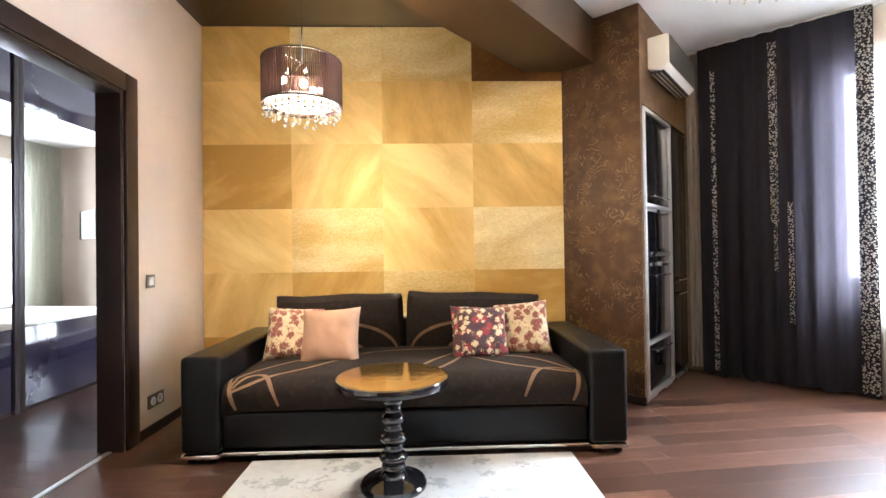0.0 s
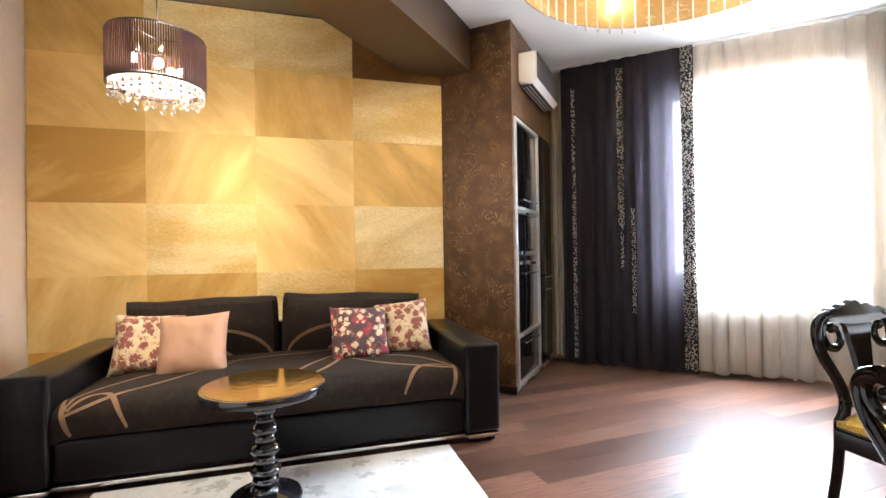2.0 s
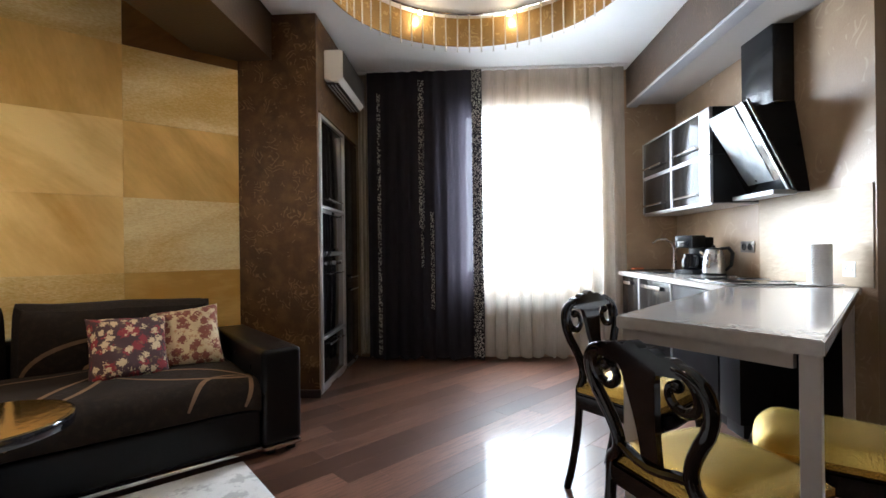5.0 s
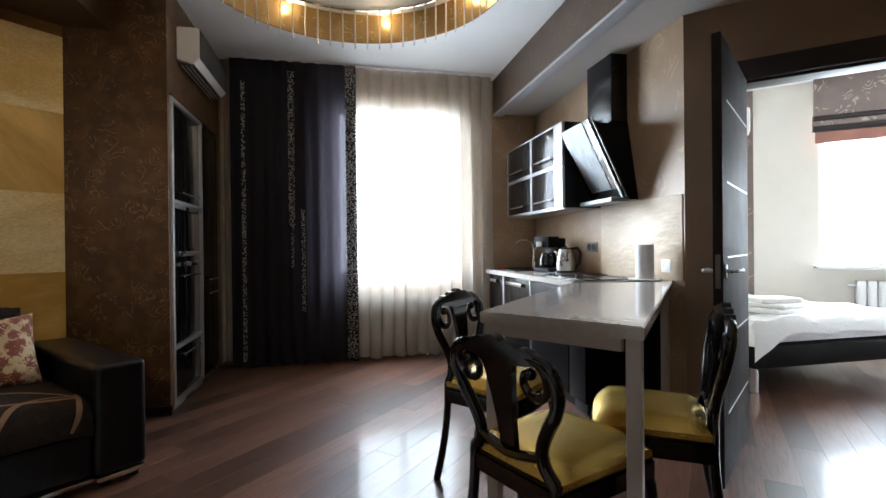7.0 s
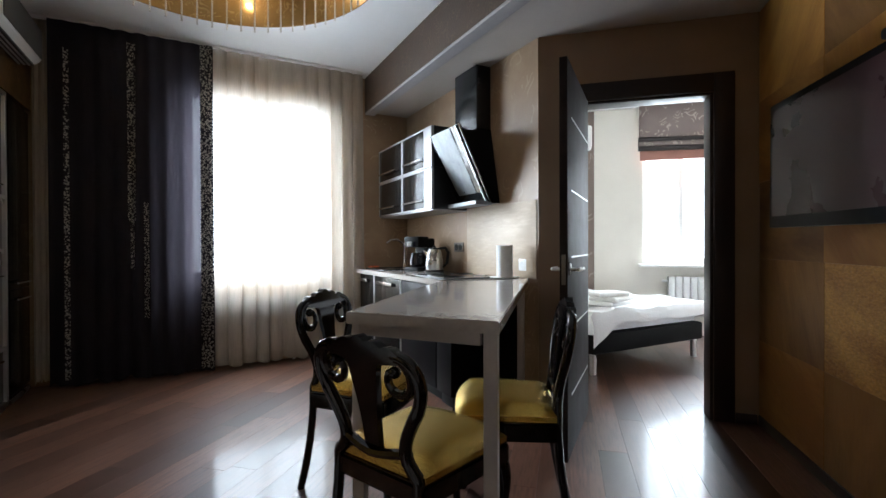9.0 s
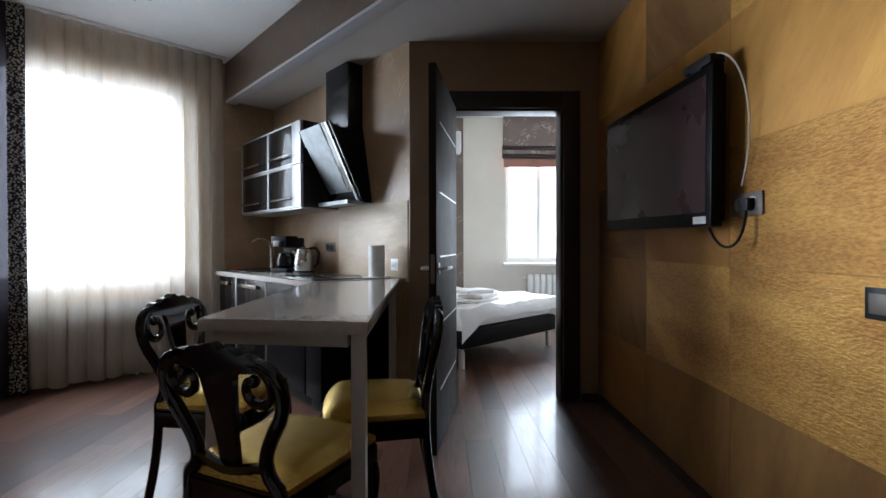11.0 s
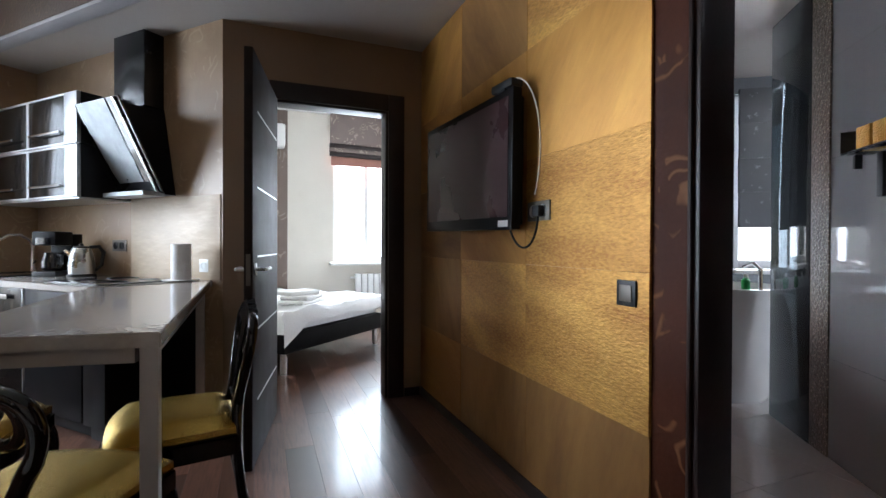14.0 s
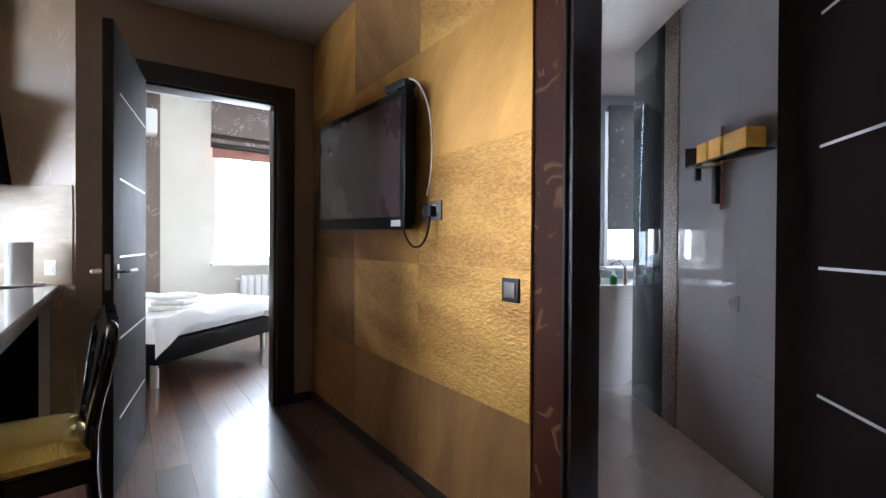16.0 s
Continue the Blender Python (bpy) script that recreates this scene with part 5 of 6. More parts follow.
    prof = [(0.46, 0.032), (0.50, 0.033), (0.56, 0.037), (0.62, 0.045), (0.67, 0.054), (0.71, 0.060), (0.74, 0.066), (0.765, 0.085)]
    rows = []
    for z, w in prof:
        y = lean(z)
        rows.append([bm.verts.new(p) for p in ((-w, y - 0.011, z), (w, y - 0.011, z), (w, y + 0.011, z), (-w, y + 0.011, z))])
    for a, b in zip(rows, rows[1:]):
        for k in range(4):
            bm.faces.new((a[k], a[(k + 1) % 4], b[(k + 1) % 4], b[k]))
    bm.faces.new(rows[0][::-1])
    bm.faces.new(rows[-1])
    part("splat", bm, "lacquer", c, "vase-shaped back splat")
    bm = bmesh.new()
    tube(bm, [(x, lean(0.455) - 0.012 * (1 - (x / 0.15) ** 2), 0.462 - 0.012 * math.cos(x * 21)) for x in (-0.15, -0.1, -0.05, 0, 0.05, 0.1, 0.15)], 0.017, 8)
    part("cross_rail", bm, "lacquer", c)
    for ob in c.children:                              # low, broad back
        for v in ob.data.vertices:
            if v.co.z > 0.42:
                v.co.z = 0.42 + (v.co.z - 0.42) * 0.87
    return c


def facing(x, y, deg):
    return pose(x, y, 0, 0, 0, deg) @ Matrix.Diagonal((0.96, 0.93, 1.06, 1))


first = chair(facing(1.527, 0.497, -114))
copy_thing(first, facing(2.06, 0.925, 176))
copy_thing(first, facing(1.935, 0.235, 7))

# ---------------------------------------------------------------- bedroom door, open into the room
def leaf(m, w, h, lever, label, wood="leaf_wood", end=0.12):
    """A door leaf from its hinge along +X, with inlaid strips on both faces."""
    d = thing("door", m, label, "door")
    bm = bmesh.new()
    box(bm, 0, -0.02, 0.008, w, 0.02, h, 0.003)
    lf = part("leaf", bm, wood, d)
    for z in (0.312, 0.665, 1.026, 1.37, 1.745):
        bm = bmesh.new()
        for s in (-1, 1):
            box(bm, 0.04, s * 0.0203 - 0.0012, z - 0.004, w - end, s * 0.0203 + 0.0012, z + 0.004)
        part("inlay", bm, "alu", lf, "aluminium inlay strip")
    if not lever:
        return tagged(d, kind="structure")
    bm = bmesh.new()
    for s in (-1, 1):
        box(bm, w - 0.075, s * 0.02, 0.935, w - 0.045, s * 0.027, 0.995, 0.002)
        tube(bm, [(w - 0.06, s * 0.025, 0.965), (w - 0.06, s * 0.065, 0.965), (w - 0.075, s * 0.07, 0.965), (w - 0.19, s * 0.07, 0.965)], 0.009, 8)
    part("handle", bm, "steel", d, "steel lever handles")
    bm = bmesh.new()
    box(bm, w - 0.0005, -0.01, 0.89, w + 0.002, 0.01, 1.04)
    part("lock_plate", bm, "bronze_plastic", d)
    tagged(d, kind="structure")
    return d


leaf(pose(3.225, -0.105, 0, 0, 0, 180 - 9.6), 0.80, 2.02, 1, "open dark wenge bedroom door with aluminium inlays")
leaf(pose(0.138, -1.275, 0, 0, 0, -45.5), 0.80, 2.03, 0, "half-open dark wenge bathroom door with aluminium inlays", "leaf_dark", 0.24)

# ---------------------------------------------------------------- television wall
# the pinkish reflection on the switched-off screen is put into its colour
M["screen"] = mat("screen", (0.045, 0.02, 0.022), 0.28, vary=0.1, scale=3, spec=0.25)
tv = thing("television", pose(0, 0, 0), "black flat television on a wall bracket, switched off", "television")
TA = Matrix.Translation((2.263, -1.007, 1.466)) @ pose(0, 0, 0, 0, -1.0, 2.4)
bm = bmesh.new()
box(bm, -0.482, -0.035, -0.304, 0.482, 0.012, 0.302, 0.008, TA)
box(bm, -0.46, -0.062, -0.285, 0.46, -0.035, 0.275, 0.012, TA)
part("case", bm, "hood_black", tv, "black glossy case")
bm = bmesh.new()
box(bm, -0.45, 0.0125, -0.248, 0.445, 0.0145, 0.268, 0.0, TA)
part("screen", bm, "screen", tv, "dark reddish screen")
bm = bmesh.new()
box(bm, -0.455, 0.0125, -0.292, -0.375, 0.0145, -0.264, 0.0, TA)
part("sticker", bm, "white_plastic", tv, "small pale sticker")
bm = bmesh.new()
box(bm, 1.95, -1.113, 1.30, 2.10, -1.10, 1.66, 0.003)
box(bm, 2.4, -1.113, 1.30, 2.52, -1.10, 1.66, 0.003)
box(bm, 2.0, -1.10, 1.42, 2.45, -1.06, 1.52, 0.004)
part("bracket", bm, "black_plastic", tv, "black wall bracket")
st = thing("tv_camera", pose(1.87, -1.035, 1.761, 0, 0, 6), "small black sensor bar on top of the television", "sensor bar")
boxpart("housing", st, "black_plastic", -0.08, -0.035, 0.004, 0.08, 0.03, 0.042, bevel=0.012)
boxpart("stand", st, "black_plastic", -0.03, -0.03, -0.006, 0.03, 0.03, 0.006, bevel=0.002)
bm = bmesh.new()
tube(bm, bez((1.79, -1.04, 1.80), (1.655, -1.06, 1.76), (1.635, -1.09, 1.5), (1.74, -1.10, 1.30), 20), 0.0032, 6)
solo("white_cable", bm, "white_plastic", HOME, "white cable looping down beside the television", "cable")
bm = bmesh.new()
tube(bm, bez((1.70, -1.09, 1.215), (1.66, -1.06, 1.06), (1.78, -1.05, 1.03), (1.82, -1.03, 1.15), 18), 0.005, 6)
solo("black_cable", bm, "black_plastic", HOME, "black cable hanging under the television", "cable")
WT = pose(0, -1.1125, 0, 0, 0, 180)
switch(WT @ pose(-1.22, 0, 0.935), "square light switch with a bronze frame on the gold wall", 1, "black_plastic", "bronze_plastic")
switch(WT @ pose(-1.72, 0, 1.23), "double power socket beside the television", 2, "bronze_plastic", "alu", "power_socket")
bm = bmesh.new()
box(bm, 1.675, -1.115, 1.205, 1.725, -1.075, 1.25, 0.006)
solo("plug", bm, "black_plastic", HOME, "black mains plug in the socket", "plug")

# ---------------------------------------------------------------- bedroom
bm = bmesh.new()
box(bm, 3.387, -2.75, 0, 6.5, -2.6, 2.9)
box(bm, 6.15, 3.2, 0, 6.5, 3.35, 2.9)
setting("wall_bedroom_sides", bm, "bed_wall", HOME, "pale beige bedroom side walls")
BW = Matrix(((0, 1, 0, 6.2), (1, 0, 0, 0), (0, 0, 1, 0), (0, 0, 0, 1)))
bm = pierced(-2.6, 3.2, 0, 0.25, 0, 2.9, [(-2.2, -0.9, 0.86, 2.55)])
setting("wall_bedroom", bm, "bed_wall", BW, "pale beige bedroom wall with a window")
bm = bmesh.new()
prism(bm, [(3.388, -2.6), (6.2, -2.6), (6.2, 3.1), (3.41, 0.2), (3.388, 0.2)], 2.78, 2.9)
setting("ceiling_bedroom", bm, "white_ceiling", HOME, "white bedroom ceiling", "ceiling")
bm = bmesh.new()
box(bm, 2.225, 2.56, 0, 2.33, 6.9, 2.78)
setting("wall_bedroom_kitchen", bm, "bed_wall", K, "pale beige wall between bedroom and kitchen")
wb = window("window_2", pose(6.2, 0, 0, 0, 0, -90), 0.9, 2.2, 0.86, 2.55, 0.08, [1.32], "white-framed bedroom window with a bright sky")
M["stripe"] = patterned(mat("stripe", (0.16, 0.12, 0.10), 0.5, 0.1, vary=0.1), (0.30, 0.25, 0.21), 5, "swirl", 0.8)
bm = bmesh.new()
box(bm, 6.190, -0.335, 0.0, 6.199, 0.35, 2.775)
setting("trim_wallpaper", bm, "stripe", HOME, "brown scroll-patterned wallpaper strip", "trim")
bl = thing("roman_blind", HOME, "raised brown and rust patterned roman blind over the window", "blind")
M["blind"] = patterned(mat("blind", (0.17, 0.13, 0.115), 0.8, vary=0.15, bump=0.3, bscale=150), (0.38, 0.32, 0.28), 6, "swirl", 0.9)
M["blind_rust"] = mat("blind_rust", (0.27, 0.125, 0.095), 0.8, vary=0.15, bump=0.3, bscale=150)
boxpart("upper_cloth", bl, "blind", 6.10, -2.3, 2.36, 6.135, -0.85, 2.775, bevel=0.01)
for k in range(3):
    bm = bmesh.new()
    tube(bm, [(6.10, -2.3, 2.36 - 0.05 * k), (6.098 - 0.01 * math.sin(k), -1.5, 2.345 - 0.05 * k), (6.10, -0.84, 2.36 - 0.05 * k)], 0.035, 10)
    part("fold", bm, "blind" if k % 2 else "trim", bl)
boxpart("lower_cloth", bl, "blind_rust", 6.095, -2.29, 2.11, 6.125, -0.86, 2.25, bevel=0.01, label="rust-coloured bottom band")
radiator(pose(6.12, -1.17, 0.34, 0, 0, -90), 12, 0.37, "white sectional radiator under the bedroom window")
ba = thing("air_conditioner", HOME, "white wall-mounted air conditioner in the bedroom", "air conditioner")
boxpart("body", ba, "white_plastic", 5.98, -0.30, 2.28, 6.188, 0.5, 2.56, bevel=0.03)
boxpart("vent", ba, "alu", 6.0, -0.27, 2.265, 6.1, 0.46, 2.282, bevel=0.004)
M["bed_black"] = mat("bed_black", (0.005, 0.0045, 0.005), 0.6, vary=0.2, spec=0.1)
bed = thing("bed", K, "low dark bed with a rumpled white cover", "bed")
boxpart("frame", bed, "bed_black", 2.93, 2.84, 0.17, 4.40, 4.85, 0.34, bevel=0.03, label="black leather bed frame")
for x, y in ((2.97, 2.89), (4.32, 2.89), (2.97, 4.7), (4.32, 4.7)):
    bm = bmesh.new()
    lathe(bm, [(0.028, 0.0), (0.03, 0.17)], 16, (x, y, 0))
    part("leg", bm, "steel", bed, "steel bed leg")
M["linen"] = mat("linen", (0.8, 0.8, 0.8), 0.9, vary=0.04, scale=8, bump=0.3, bscale=60)
boxpart("mattress", bed, "linen", 2.97, 2.88, 0.34, 4.36, 4.8, 0.50, bevel=0.05)
bm = bmesh.new()
def duvet(u, v):
    x, y = 2.83 + 1.66 * u, 2.73 + 1.95 * v
    ex, ey = min(x - 2.90, 4.42 - x), y - 2.83
    drop = 0.0
    if ex < 0: drop = max(drop, -ex * 2.6)
    if ey < 0: drop = max(drop, -ey * (1.2 + 2.2 * max(0, 1 - 5 * u)))
    z = 0.54 + 0.028 * noise.noise(Vector((x * 3.2, y * 3.2, 1))) + 0.015 * noise.noise(Vector((x * 9, y * 9, 4))) - drop
    return Vector((max(2.885, min(4.435, x)), max(2.80, y), z))
sheet(bm, duvet, 60, 60)
part("cover", bm, "linen", bed, "rumpled white cover")
for k, (dx, dy, a) in enumerate(((0, 0, 10), (0.02, 0.01, 17), (-0.02, 0.03, -8))):
    t = solo("towel", (lambda b: (box(b, -0.19, -0.13, 0, 0.19, 0.13, 0.038, 0.016, seg=3), b)[1])(bmesh.new()), "paper", K @ pose(3.34 + dx, 3.03 + dy, 0.552 + 0.039 * k, 0, 0, a) @ Matrix.Diagonal((1 - 0.12 * (k > 1), 1 - 0.15 * (k > 1), 1, 1)), "folded white towel in a stack on the bed", "towel", "stack of towels")

# ---------------------------------------------------------------- bathroom
M["bath_tile"] = mat("bath_tile", (0.33, 0.335, 0.34), 0.03, 0.42, vary=0.05, scale=2, coat=0.6)
M["bath_paint"] = mat("bath_paint", (0.6, 0.61, 0.62), 0.4, vary=0.05, scale=2)
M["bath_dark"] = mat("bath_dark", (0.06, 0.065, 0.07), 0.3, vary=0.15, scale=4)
M["bath_floor"] = mat("bath_floor", (0.74, 0.74, 0.73), 0.14, vary=0.1, scale=3, coat=0.2)
M["enamel"] = mat("enamel", (0.72, 0.71, 0.69), 0.15, vary=0.03)
M["mosaic"] = patterned(mat("mosaic", (0.45, 0.39, 0.31), 0.3, vary=0.3, scale=40, bump=0.8, bscale=60), (0.08, 0.065, 0.05), 60, "bloom", 0.8, low=0.6, high=0.8)
M["smoked"] = clear("smoked", (0.13, 0.145, 0.155), 0.02, 0.9)
bm = bmesh.new()
box(bm, -0.3, -4.2, -0.0118, 3.25, -1.2, -0.006)
bath_floor = setting("floor_bathroom", bm, "bath_dark", HOME, "pale grey polished tile floor", "floor")
bm = bmesh.new()
box(bm, 0.0015, 0.0015, -0.006, 0.59, 0.447, 0.001)
tile_mesh = mesh_of("tile", bm, "bath_floor", False)
for x in range(6):
    for y in range(7):
        ob = new("tile", tile_mesh)
        ob.parent = bath_floor
        ob.location = (-0.3 + 0.5915 * x, -4.35 + 0.4485 * y, 0)
BACK = BATH @ pose(1.47, 0, 0, 0, 0, -90)      # far wall: X against the room's Y, Y away from the room
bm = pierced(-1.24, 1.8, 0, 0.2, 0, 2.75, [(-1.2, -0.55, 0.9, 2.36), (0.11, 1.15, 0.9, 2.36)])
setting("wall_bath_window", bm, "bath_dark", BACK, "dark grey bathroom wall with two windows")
bm = bmesh.new()
prism(bm, [(3.25, -1.255), (3.56, -2.6), (3.70, -2.595), (3.385, -1.255)], 0, 2.75)
box(bm, -0.65, -4.2, 0, -0.5, -1.25, 2.75)
setting("wall_bath_sides", bm, "bath_paint", HOME, "pale grey bathroom side walls")
bm = bmesh.new()
prism(bm, [(-0.65, -5.2), (3.2, -5.2), (3.6, -2.6), (3.3, -1.252), (-0.65, -1.252)], 2.56, 2.72)
setting("ceiling_bathroom", bm, "white_ceiling", HOME, "white bathroom ceiling", "ceiling")
window("window_3", BACK, 0.11, 1.15, 0.9, 2.36, 0.06, [0.55], "white-framed bathroom window behind the bathtub")
window("window_5", BACK, -1.2, -0.55, 0.9, 2.36, 0.06, [-0.9], "narrow white-framed bathroom window")
M["black_cloth"] = patterned(mat("black_cloth", (0.02, 0.02, 0.022), 0.5, vary=0.2), (0.12, 0.12, 0.13), 12, "bloom", 0.7, low=0.62, high=0.56)
# window_3's unseen half has no blind, added so daylight brightens the room
for x0, x1 in ((0.135, 0.69), (-1.21, -0.54)):
    blb = thing("roman_blind", BACK, "half-lowered black roman blind on the bathroom window", "blind", "bathroom blinds")
    for k in range(4):
        boxpart("slat_fold", blb, "black_cloth", x0, -0.045 + 0.008 * (k % 2), 1.24 + 0.285 * k, x1, -0.012 + 0.008 * (k % 2), 1.24 + 0.285 * (k + 1) + 0.01, bevel=0.006)
bm = bmesh.new()
box(bm, 0.075, -0.008, 0.002, 0.53, 0.008, 2.556, 0.001)
sc_ = solo("glass_partition", bm, "smoked", BATH, "tall smoked glass partition in the bathroom", "glass panel")
bm = bmesh.new()
box(bm, -0.095, -0.06, 0.002, 0.073, 0.006, 2.558, 0.002)
setting("mosaic_column", bm, "mosaic", BATH, "column clad in small brown stone mosaic", "column")
bm = bmesh.new()
box(bm, -1.75, -0.13, 0.002, -0.097, -0.012, 2.558)
bath_wall = setting("wall_shower", bm, "bath_tile", BATH, "glossy pale grey tiled shower wall")
for i in range(3):
    for j in range(5):
        bm = bmesh.new()
        box(bm, -1.745 + 0.55 * i, -0.0115, 0.004 + 0.51 * j, -1.745 + 0.55 * (i + 1) - 0.001, 0.0, 0.004 + 0.51 * (j + 1) - 0.001)
        ob = new("tile", mesh_of("tile", bm, "bath_tile", False))
        ob.parent = bath_wall
tub = thing("bathtub", BATH @ pose(1.0, 0.33, 0, 0, 0, 90), "freestanding white bathtub with rounded sides", "bathtub")
bm = bmesh.new()
rows = []
for r, z in ((0.74, 0.002), (0.80, 0.05), (0.88, 0.45), (0.98, 0.755), (1.0, 0.795), (0.96, 0.80), (0.9, 0.75), (0.8, 0.4), (0.6, 0.30)):
    rows.append([bm.verts.new((0.62 * r * abs(math.cos(a)) ** 0.7 * (1 if math.cos(a) > 0 else -1), 0.42 * r * abs(math.sin(a)) ** 0.7 * (1 if math.sin(a) > 0 else -1), z)) for a in (6.28319 * k / 40 for k in range(40))])
for a, b in zip(rows, rows[1:]):
    for k in range(40):
        bm.faces.new((a[k], a[(k + 1) % 40], b[(k + 1) % 40], b[k]))
bm.faces.new(rows[0][::-1])
bm.faces.new(rows[-1])
part("shell", bm, "enamel", tub)
bm = bmesh.new()
tube(bm, [(-0.3, 0.385, 0.79), (-0.3, 0.385, 0.93), (-0.28, 0.33, 0.97), (-0.24, 0.27, 0.94)], 0.014, 8)
part("tap", bm, "chrome", tub, "chrome tap")
M["green_plastic"] = mat("green_plastic", (0.02, 0.28, 0.06), 0.3, vary=0.1)
for k, (x, y) in enumerate(((0.612, 0.24), (0.608, 0.12), (0.606, 0.33))):
    b_ = thing("toiletry_bottle", BATH @ pose(x, y, 0.801), "small green toiletry bottle on the bathtub rim", "bottle", "bottles on the bathtub")
    bm = bmesh.new()
    lathe(bm, [(0.024, 0), (0.026, 0.01), (0.026, 0.06), (0.012, 0.075)], 16)
    part("body", bm, "green_plastic" if k < 2 else "white_plastic", b_)
    bm = bmesh.new()
    lathe(bm, [(0.013, 0.075), (0.013, 0.098), (0.01, 0.1)], 14)
    part("cap", bm, "white_plastic", b_)
sh = thing("corner_shelf", BATH, "glass bathroom shelf on a black bracket", "shelf")
boxpart("board", sh, "glass", -0.90, 0.002, 1.495, -0.40, 0.12, 1.505, bevel=0.002)
bm = bmesh.new()
prism(bm, [(-0.46, 0.001), (-0.40, 0.001), (-0.40, 0.12)], 1.506, 1.60)
box(bm, -0.52, 0.001, 1.30, -0.48, 0.03, 1.494, 0.006)
box(bm, -0.43, 0.05, 1.43, -0.41, 0.08, 1.494, 0.004)
part("bracket", bm, "black_plastic", sh, "black bracket")
M["yellow"] = mat("yellow_sponge", (0.72, 0.42, 0.05), 0.8, vary=0.15, scale=20, bump=0.6, bscale=150)
for x, w in ((-0.575, 0.09), (-0.69, 0.10), (-0.87, 0.16)):
    bm = bmesh.new()
    box(bm, x, 0.02, 1.5055, x + w, 0.11, 1.60, 0.008)
    solo("bath_sponge", bm, "yellow", BATH, "yellow bath sponge on the glass shelf", "sponge", "sponges on the shelf")
bm = bmesh.new()
tube(bm, [(-0.545, 0.012, 1.27), (-0.545, 0.012, 1.68)], 0.008, 8)
solo("shower_bar", bm, "chrome", BATH, "thin chrome shower bar on the wall", "shower bar")
switch(BATH @ pose(-0.63, 0, 0.815, 0, 0, 180), "grey power socket on the shower wall", 1, "bronze_plastic", "bronze_plastic", "power_socket")
for x in (-0.4, -0.9):
    bm = bmesh.new()
    box(bm, x - 0.09, 0.30, 2.545, x + 0.09, 0.38, 2.5595, 0.003)
    solo("ceiling_downlight", bm, "steel", BATH, "twin steel downlight in the bathroom ceiling", "downlight", "bathroom downlights")

# ---------------------------------------------------------------- side room behind the left doorway
M["mirror"] = mat("mirror", (0.86, 0.87, 0.88), 0.012, 1.0, vary=0.005)
M["violet_glass"] = mat("violet_glass", (0.022, 0.018, 0.034), 0.08, vary=0.1, coat=0.4)
wd = thing("sliding_wardrobe", pose(-2.592, 3.77, 0, 0, 0, -7.17) @ pose(0, 0, 0, 0, 0, 90), "sliding wardrobe with mirrors between dark violet glass panels", "wardrobe")
for x0, x1 in ((-3.0, -1.02), (-1.02, -0.12), (-0.12, 0.78), (0.78, 1.7)):
    bm = bmesh.new()
    box(bm, x0 + 0.04, 0.0, 0.60, x1 - 0.04, 0.012, 2.18)
    d = part("mirror", bm, "mirror", wd, "clear mirror panel")
    for z0, z1 in ((0.03, 0.598), (2.182, 2.78)):
        boxpart("glass_panel", wd, "violet_glass", x0 + 0.04, 0.0, z0, x1 - 0.04, 0.012, z1, bevel=0.001, label="dark violet glass")
    bm = bmesh.new()
    box(bm, x0, -0.012, 0.0, x0 + 0.04, 0.014, 2.8, 0.004)
    box(bm, x1 - 0.04, -0.012, 0.0, x1, 0.014, 2.8, 0.004)
    part("stile", bm, "trim", wd, "dark wooden stile")
boxpart("body", wd, "trim", -3.0, 0.016, 0.0, 1.7, 0.6, 2.8, bevel=0.002)
bm = bmesh.new()
box(bm, -4.5, 7.57, 0, 1.5, 7.75, 3.0)
setting("wall_side_north", bm, "cream_wall", HOME, "pale wall of the side room")
SR = Matrix(((0, 1, 0, 1.35), (1, 0, 0, 0), (0, 0, 1, 0), (0, 0, 0, 1)))
bm = pierced(3.72, 7.57, 0, 0.2, 0, 3.0, [(5.0, 7.0, 0.35, 2.6)])
setting("wall_side_window", bm, "cream_wall", SR, "pale wall of the side room with a window")
bm = bmesh.new()
box(bm, -4.5, -2.8, 0, -3.3, 7.57, 3.0)
setting("wall_side_west", bm, "plain_wall", HOME, "plain wall behind the wardrobe")
bm = bmesh.new()
prism(bm, [(-3.3, -2.8), (-1.93, -2.8), (-1.6, 3.78), (1.35, 3.75), (1.35, 7.57), (-3.3, 7.57)], 2.93, 3.08)
setting("ceiling_side", bm, "white_ceiling", HOME, "white ceiling of the side room", "ceiling")
window("window_4", pose(1.35, 0, 0, 0, 0, -90), -7.0, -5.0, 0.35, 2.6, 0.06, [-6.0], "white-framed window of the side room")
c2 = thing("side_curtain", HOME, "pale green curtain beside the side room window", "curtain")
bm = bmesh.new()
sheet(bm, lambda u, v: Vector((1.2 + 0.03 * math.sin(60 * u), 6.75 + 0.7 * u, 0.03 + 2.87 * v)), 120, 6)
M["green_voile"] = cloth("green_voile", (0.5, 0.5, 0.42), 0.5, 0.1)
part("cloth", bm, "green_voile", c2)
b2 = thing("side_bed", HOME, "low bed with a white cover in the side room", "bed")
boxpart("frame", b2, "trim", -1.2, 5.0, 0.0, 0.7, 6.6, 0.2, bevel=0.02)
boxpart("mattress", b2, "linen", -1.17, 5.03, 0.2, 0.67, 6.57, 0.42, bevel=0.06, label="white bed cover")
wt = thing("wall_screen", pose(0.45, 7.50, 1.62, 0, 0, 28), "small flat screen with a white glare on a wall arm", "screen")
# white front: the window's glare on the screen put into its colour
boxpart("panel", wt, "white_plastic", -0.35, -0.24, -0.22, 0.24, -0.20, 0.22, bevel=0.006, label="white glaring front")
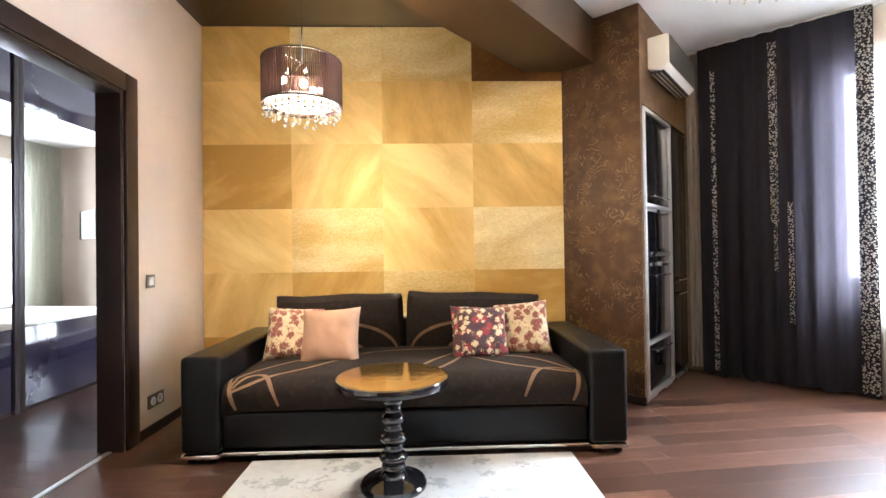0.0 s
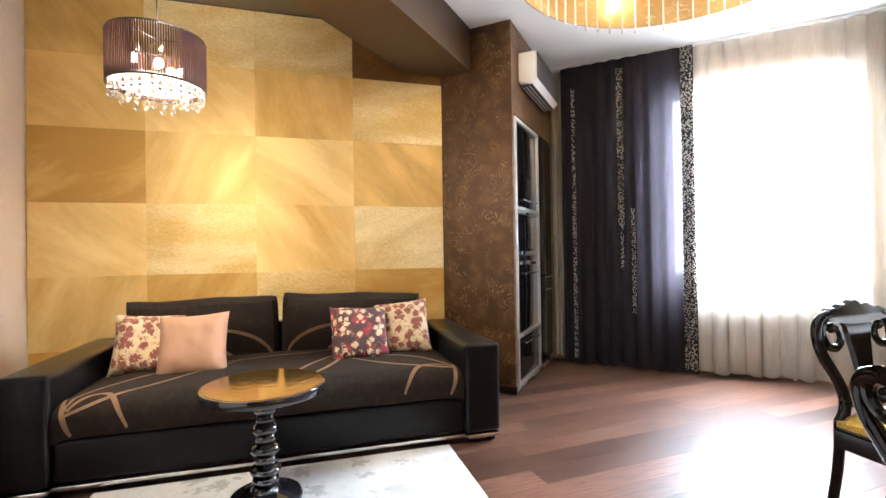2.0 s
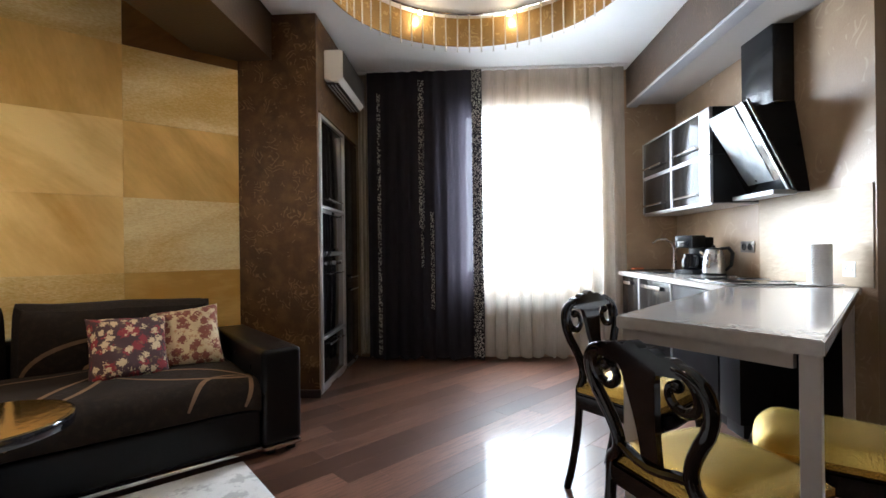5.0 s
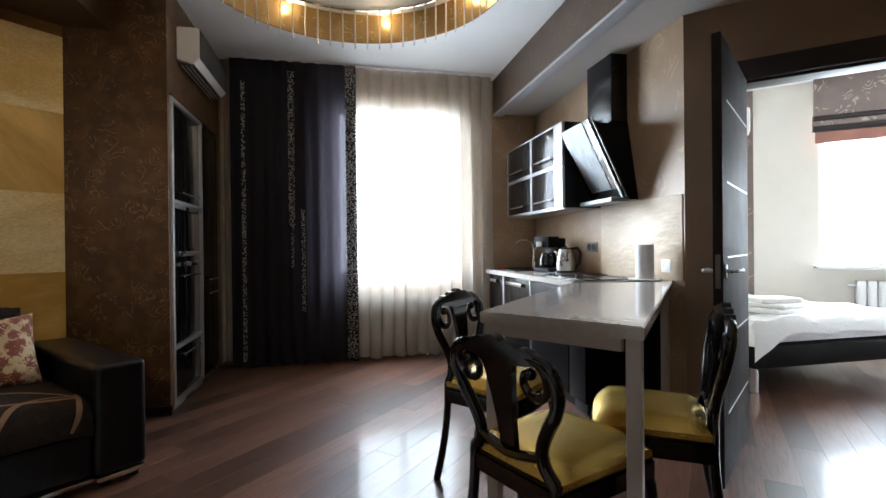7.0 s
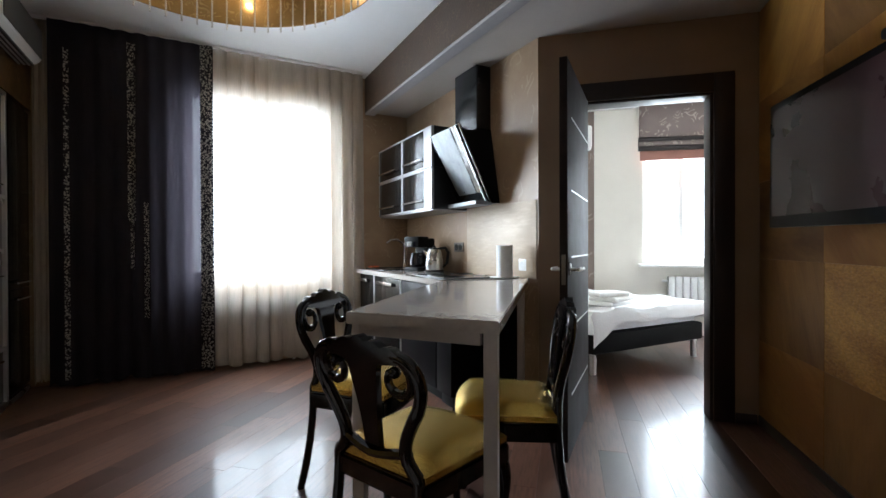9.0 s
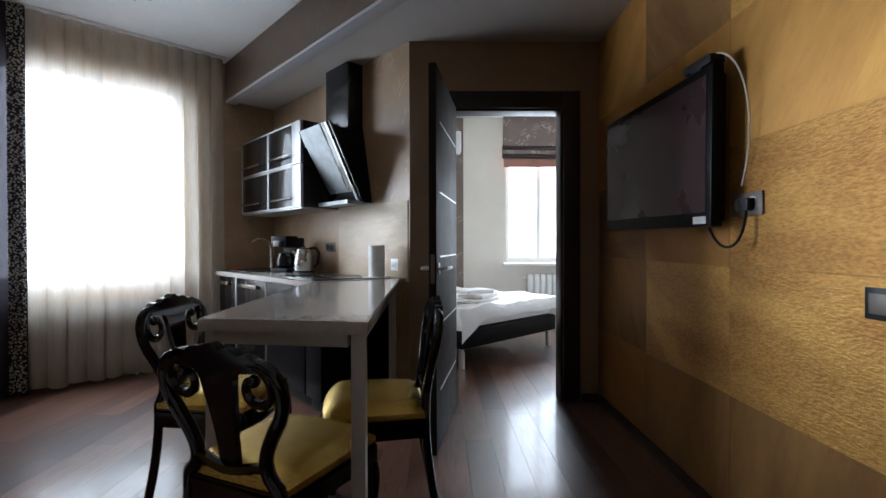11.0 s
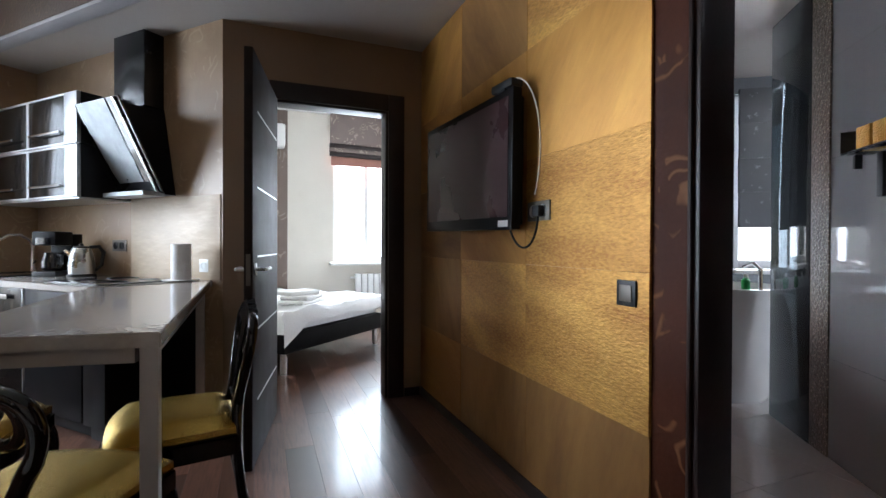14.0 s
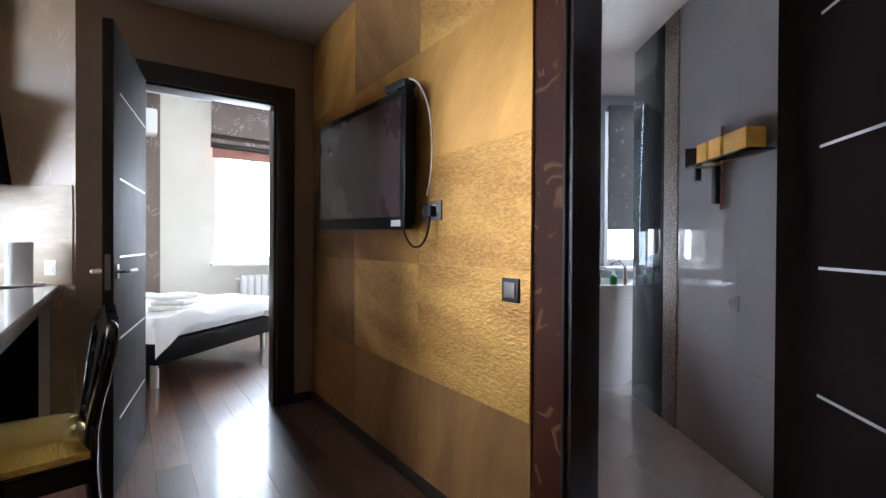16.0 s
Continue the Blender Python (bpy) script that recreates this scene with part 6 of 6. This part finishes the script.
boxpart("side", wt, "black_plastic", 0.243, -0.245, -0.225, 0.31, -0.195, 0.225, bevel=0.006, label="black case side")
boxpart("arm", wt, "black_plastic", 0.05, -0.199, -0.06, 0.12, 0.02, 0.06, bevel=0.004)
bm = bmesh.new()
box(bm, 0.93, 0.06, 0.0005, 1.9, 0.09, 0.006, 0.001)
setting("trim_threshold", bm, "alu", LEFT, "thin metal threshold strip", "trim")
bm = bmesh.new()
box(bm, -1.85, -2.6, 0, -1.80, -1.1, 3.0)
setting("wall_corner", bm, "plain_wall", HOME, "plain wall end")

# ---------------------------------------------------------------- floor planks, along x
def plank_row(mesh, y, x, parent):
    ob = new("plank", mesh)
    ob.parent = parent
    ob.location = (x, y, 0)


floor = bpy.data.objects["floor"]
random.seed(11)
PW, PL = 0.147, 1.21
lengths = []
for k in range(4):
    bm = bmesh.new()
    box(bm, 0.0003, 0.0003, -0.0115, PL - 0.0003, PW - 0.0003, 0.0)
    bmesh.ops.bevel(bm, geom=[e for e in bm.edges if all(v.co.z > -0.001 for v in e.verts)], offset=0.0004, segments=1, affect="EDGES")
    lengths.append(mesh_of("plank", bm, "wood_floor", False))
rest = bmesh.new()
count = 0
for j in range(-8, 53):
    y = j * PW
    shift = random.random() * PL
    for i in range(-4, 6):
        x = i * PL + shift
        if not (-3.7 < x + PL / 2 < 6.3):
            continue
        if y + PW < -1.12 and x < 3.3 - PL:
            continue
        near = 0.2 < x + PL and x < 4.6 and -1.2 < y < 4.3
        if near and count < 290:
            plank_row(lengths[count % 4], y, x, floor)
            count += 1
        else:
            box(rest, x + 0.0003, y + 0.0003, -0.0115, x + PL - 0.0003, y + PW - 0.0003, 0.0)
for j in range(-18, -8):
    for i in range(0, 3):
        x = 3.3 + i * PL
        box(rest, x + 0.0003, j * PW + 0.0003, -0.0115, x + PL - 0.0003, (j + 1) * PW - 0.0003, 0.0)
ob = new("plank_field", mesh_of("plank_field", rest, "wood_floor", False))
ob.parent = floor
tagged(ob, kind="stuff")
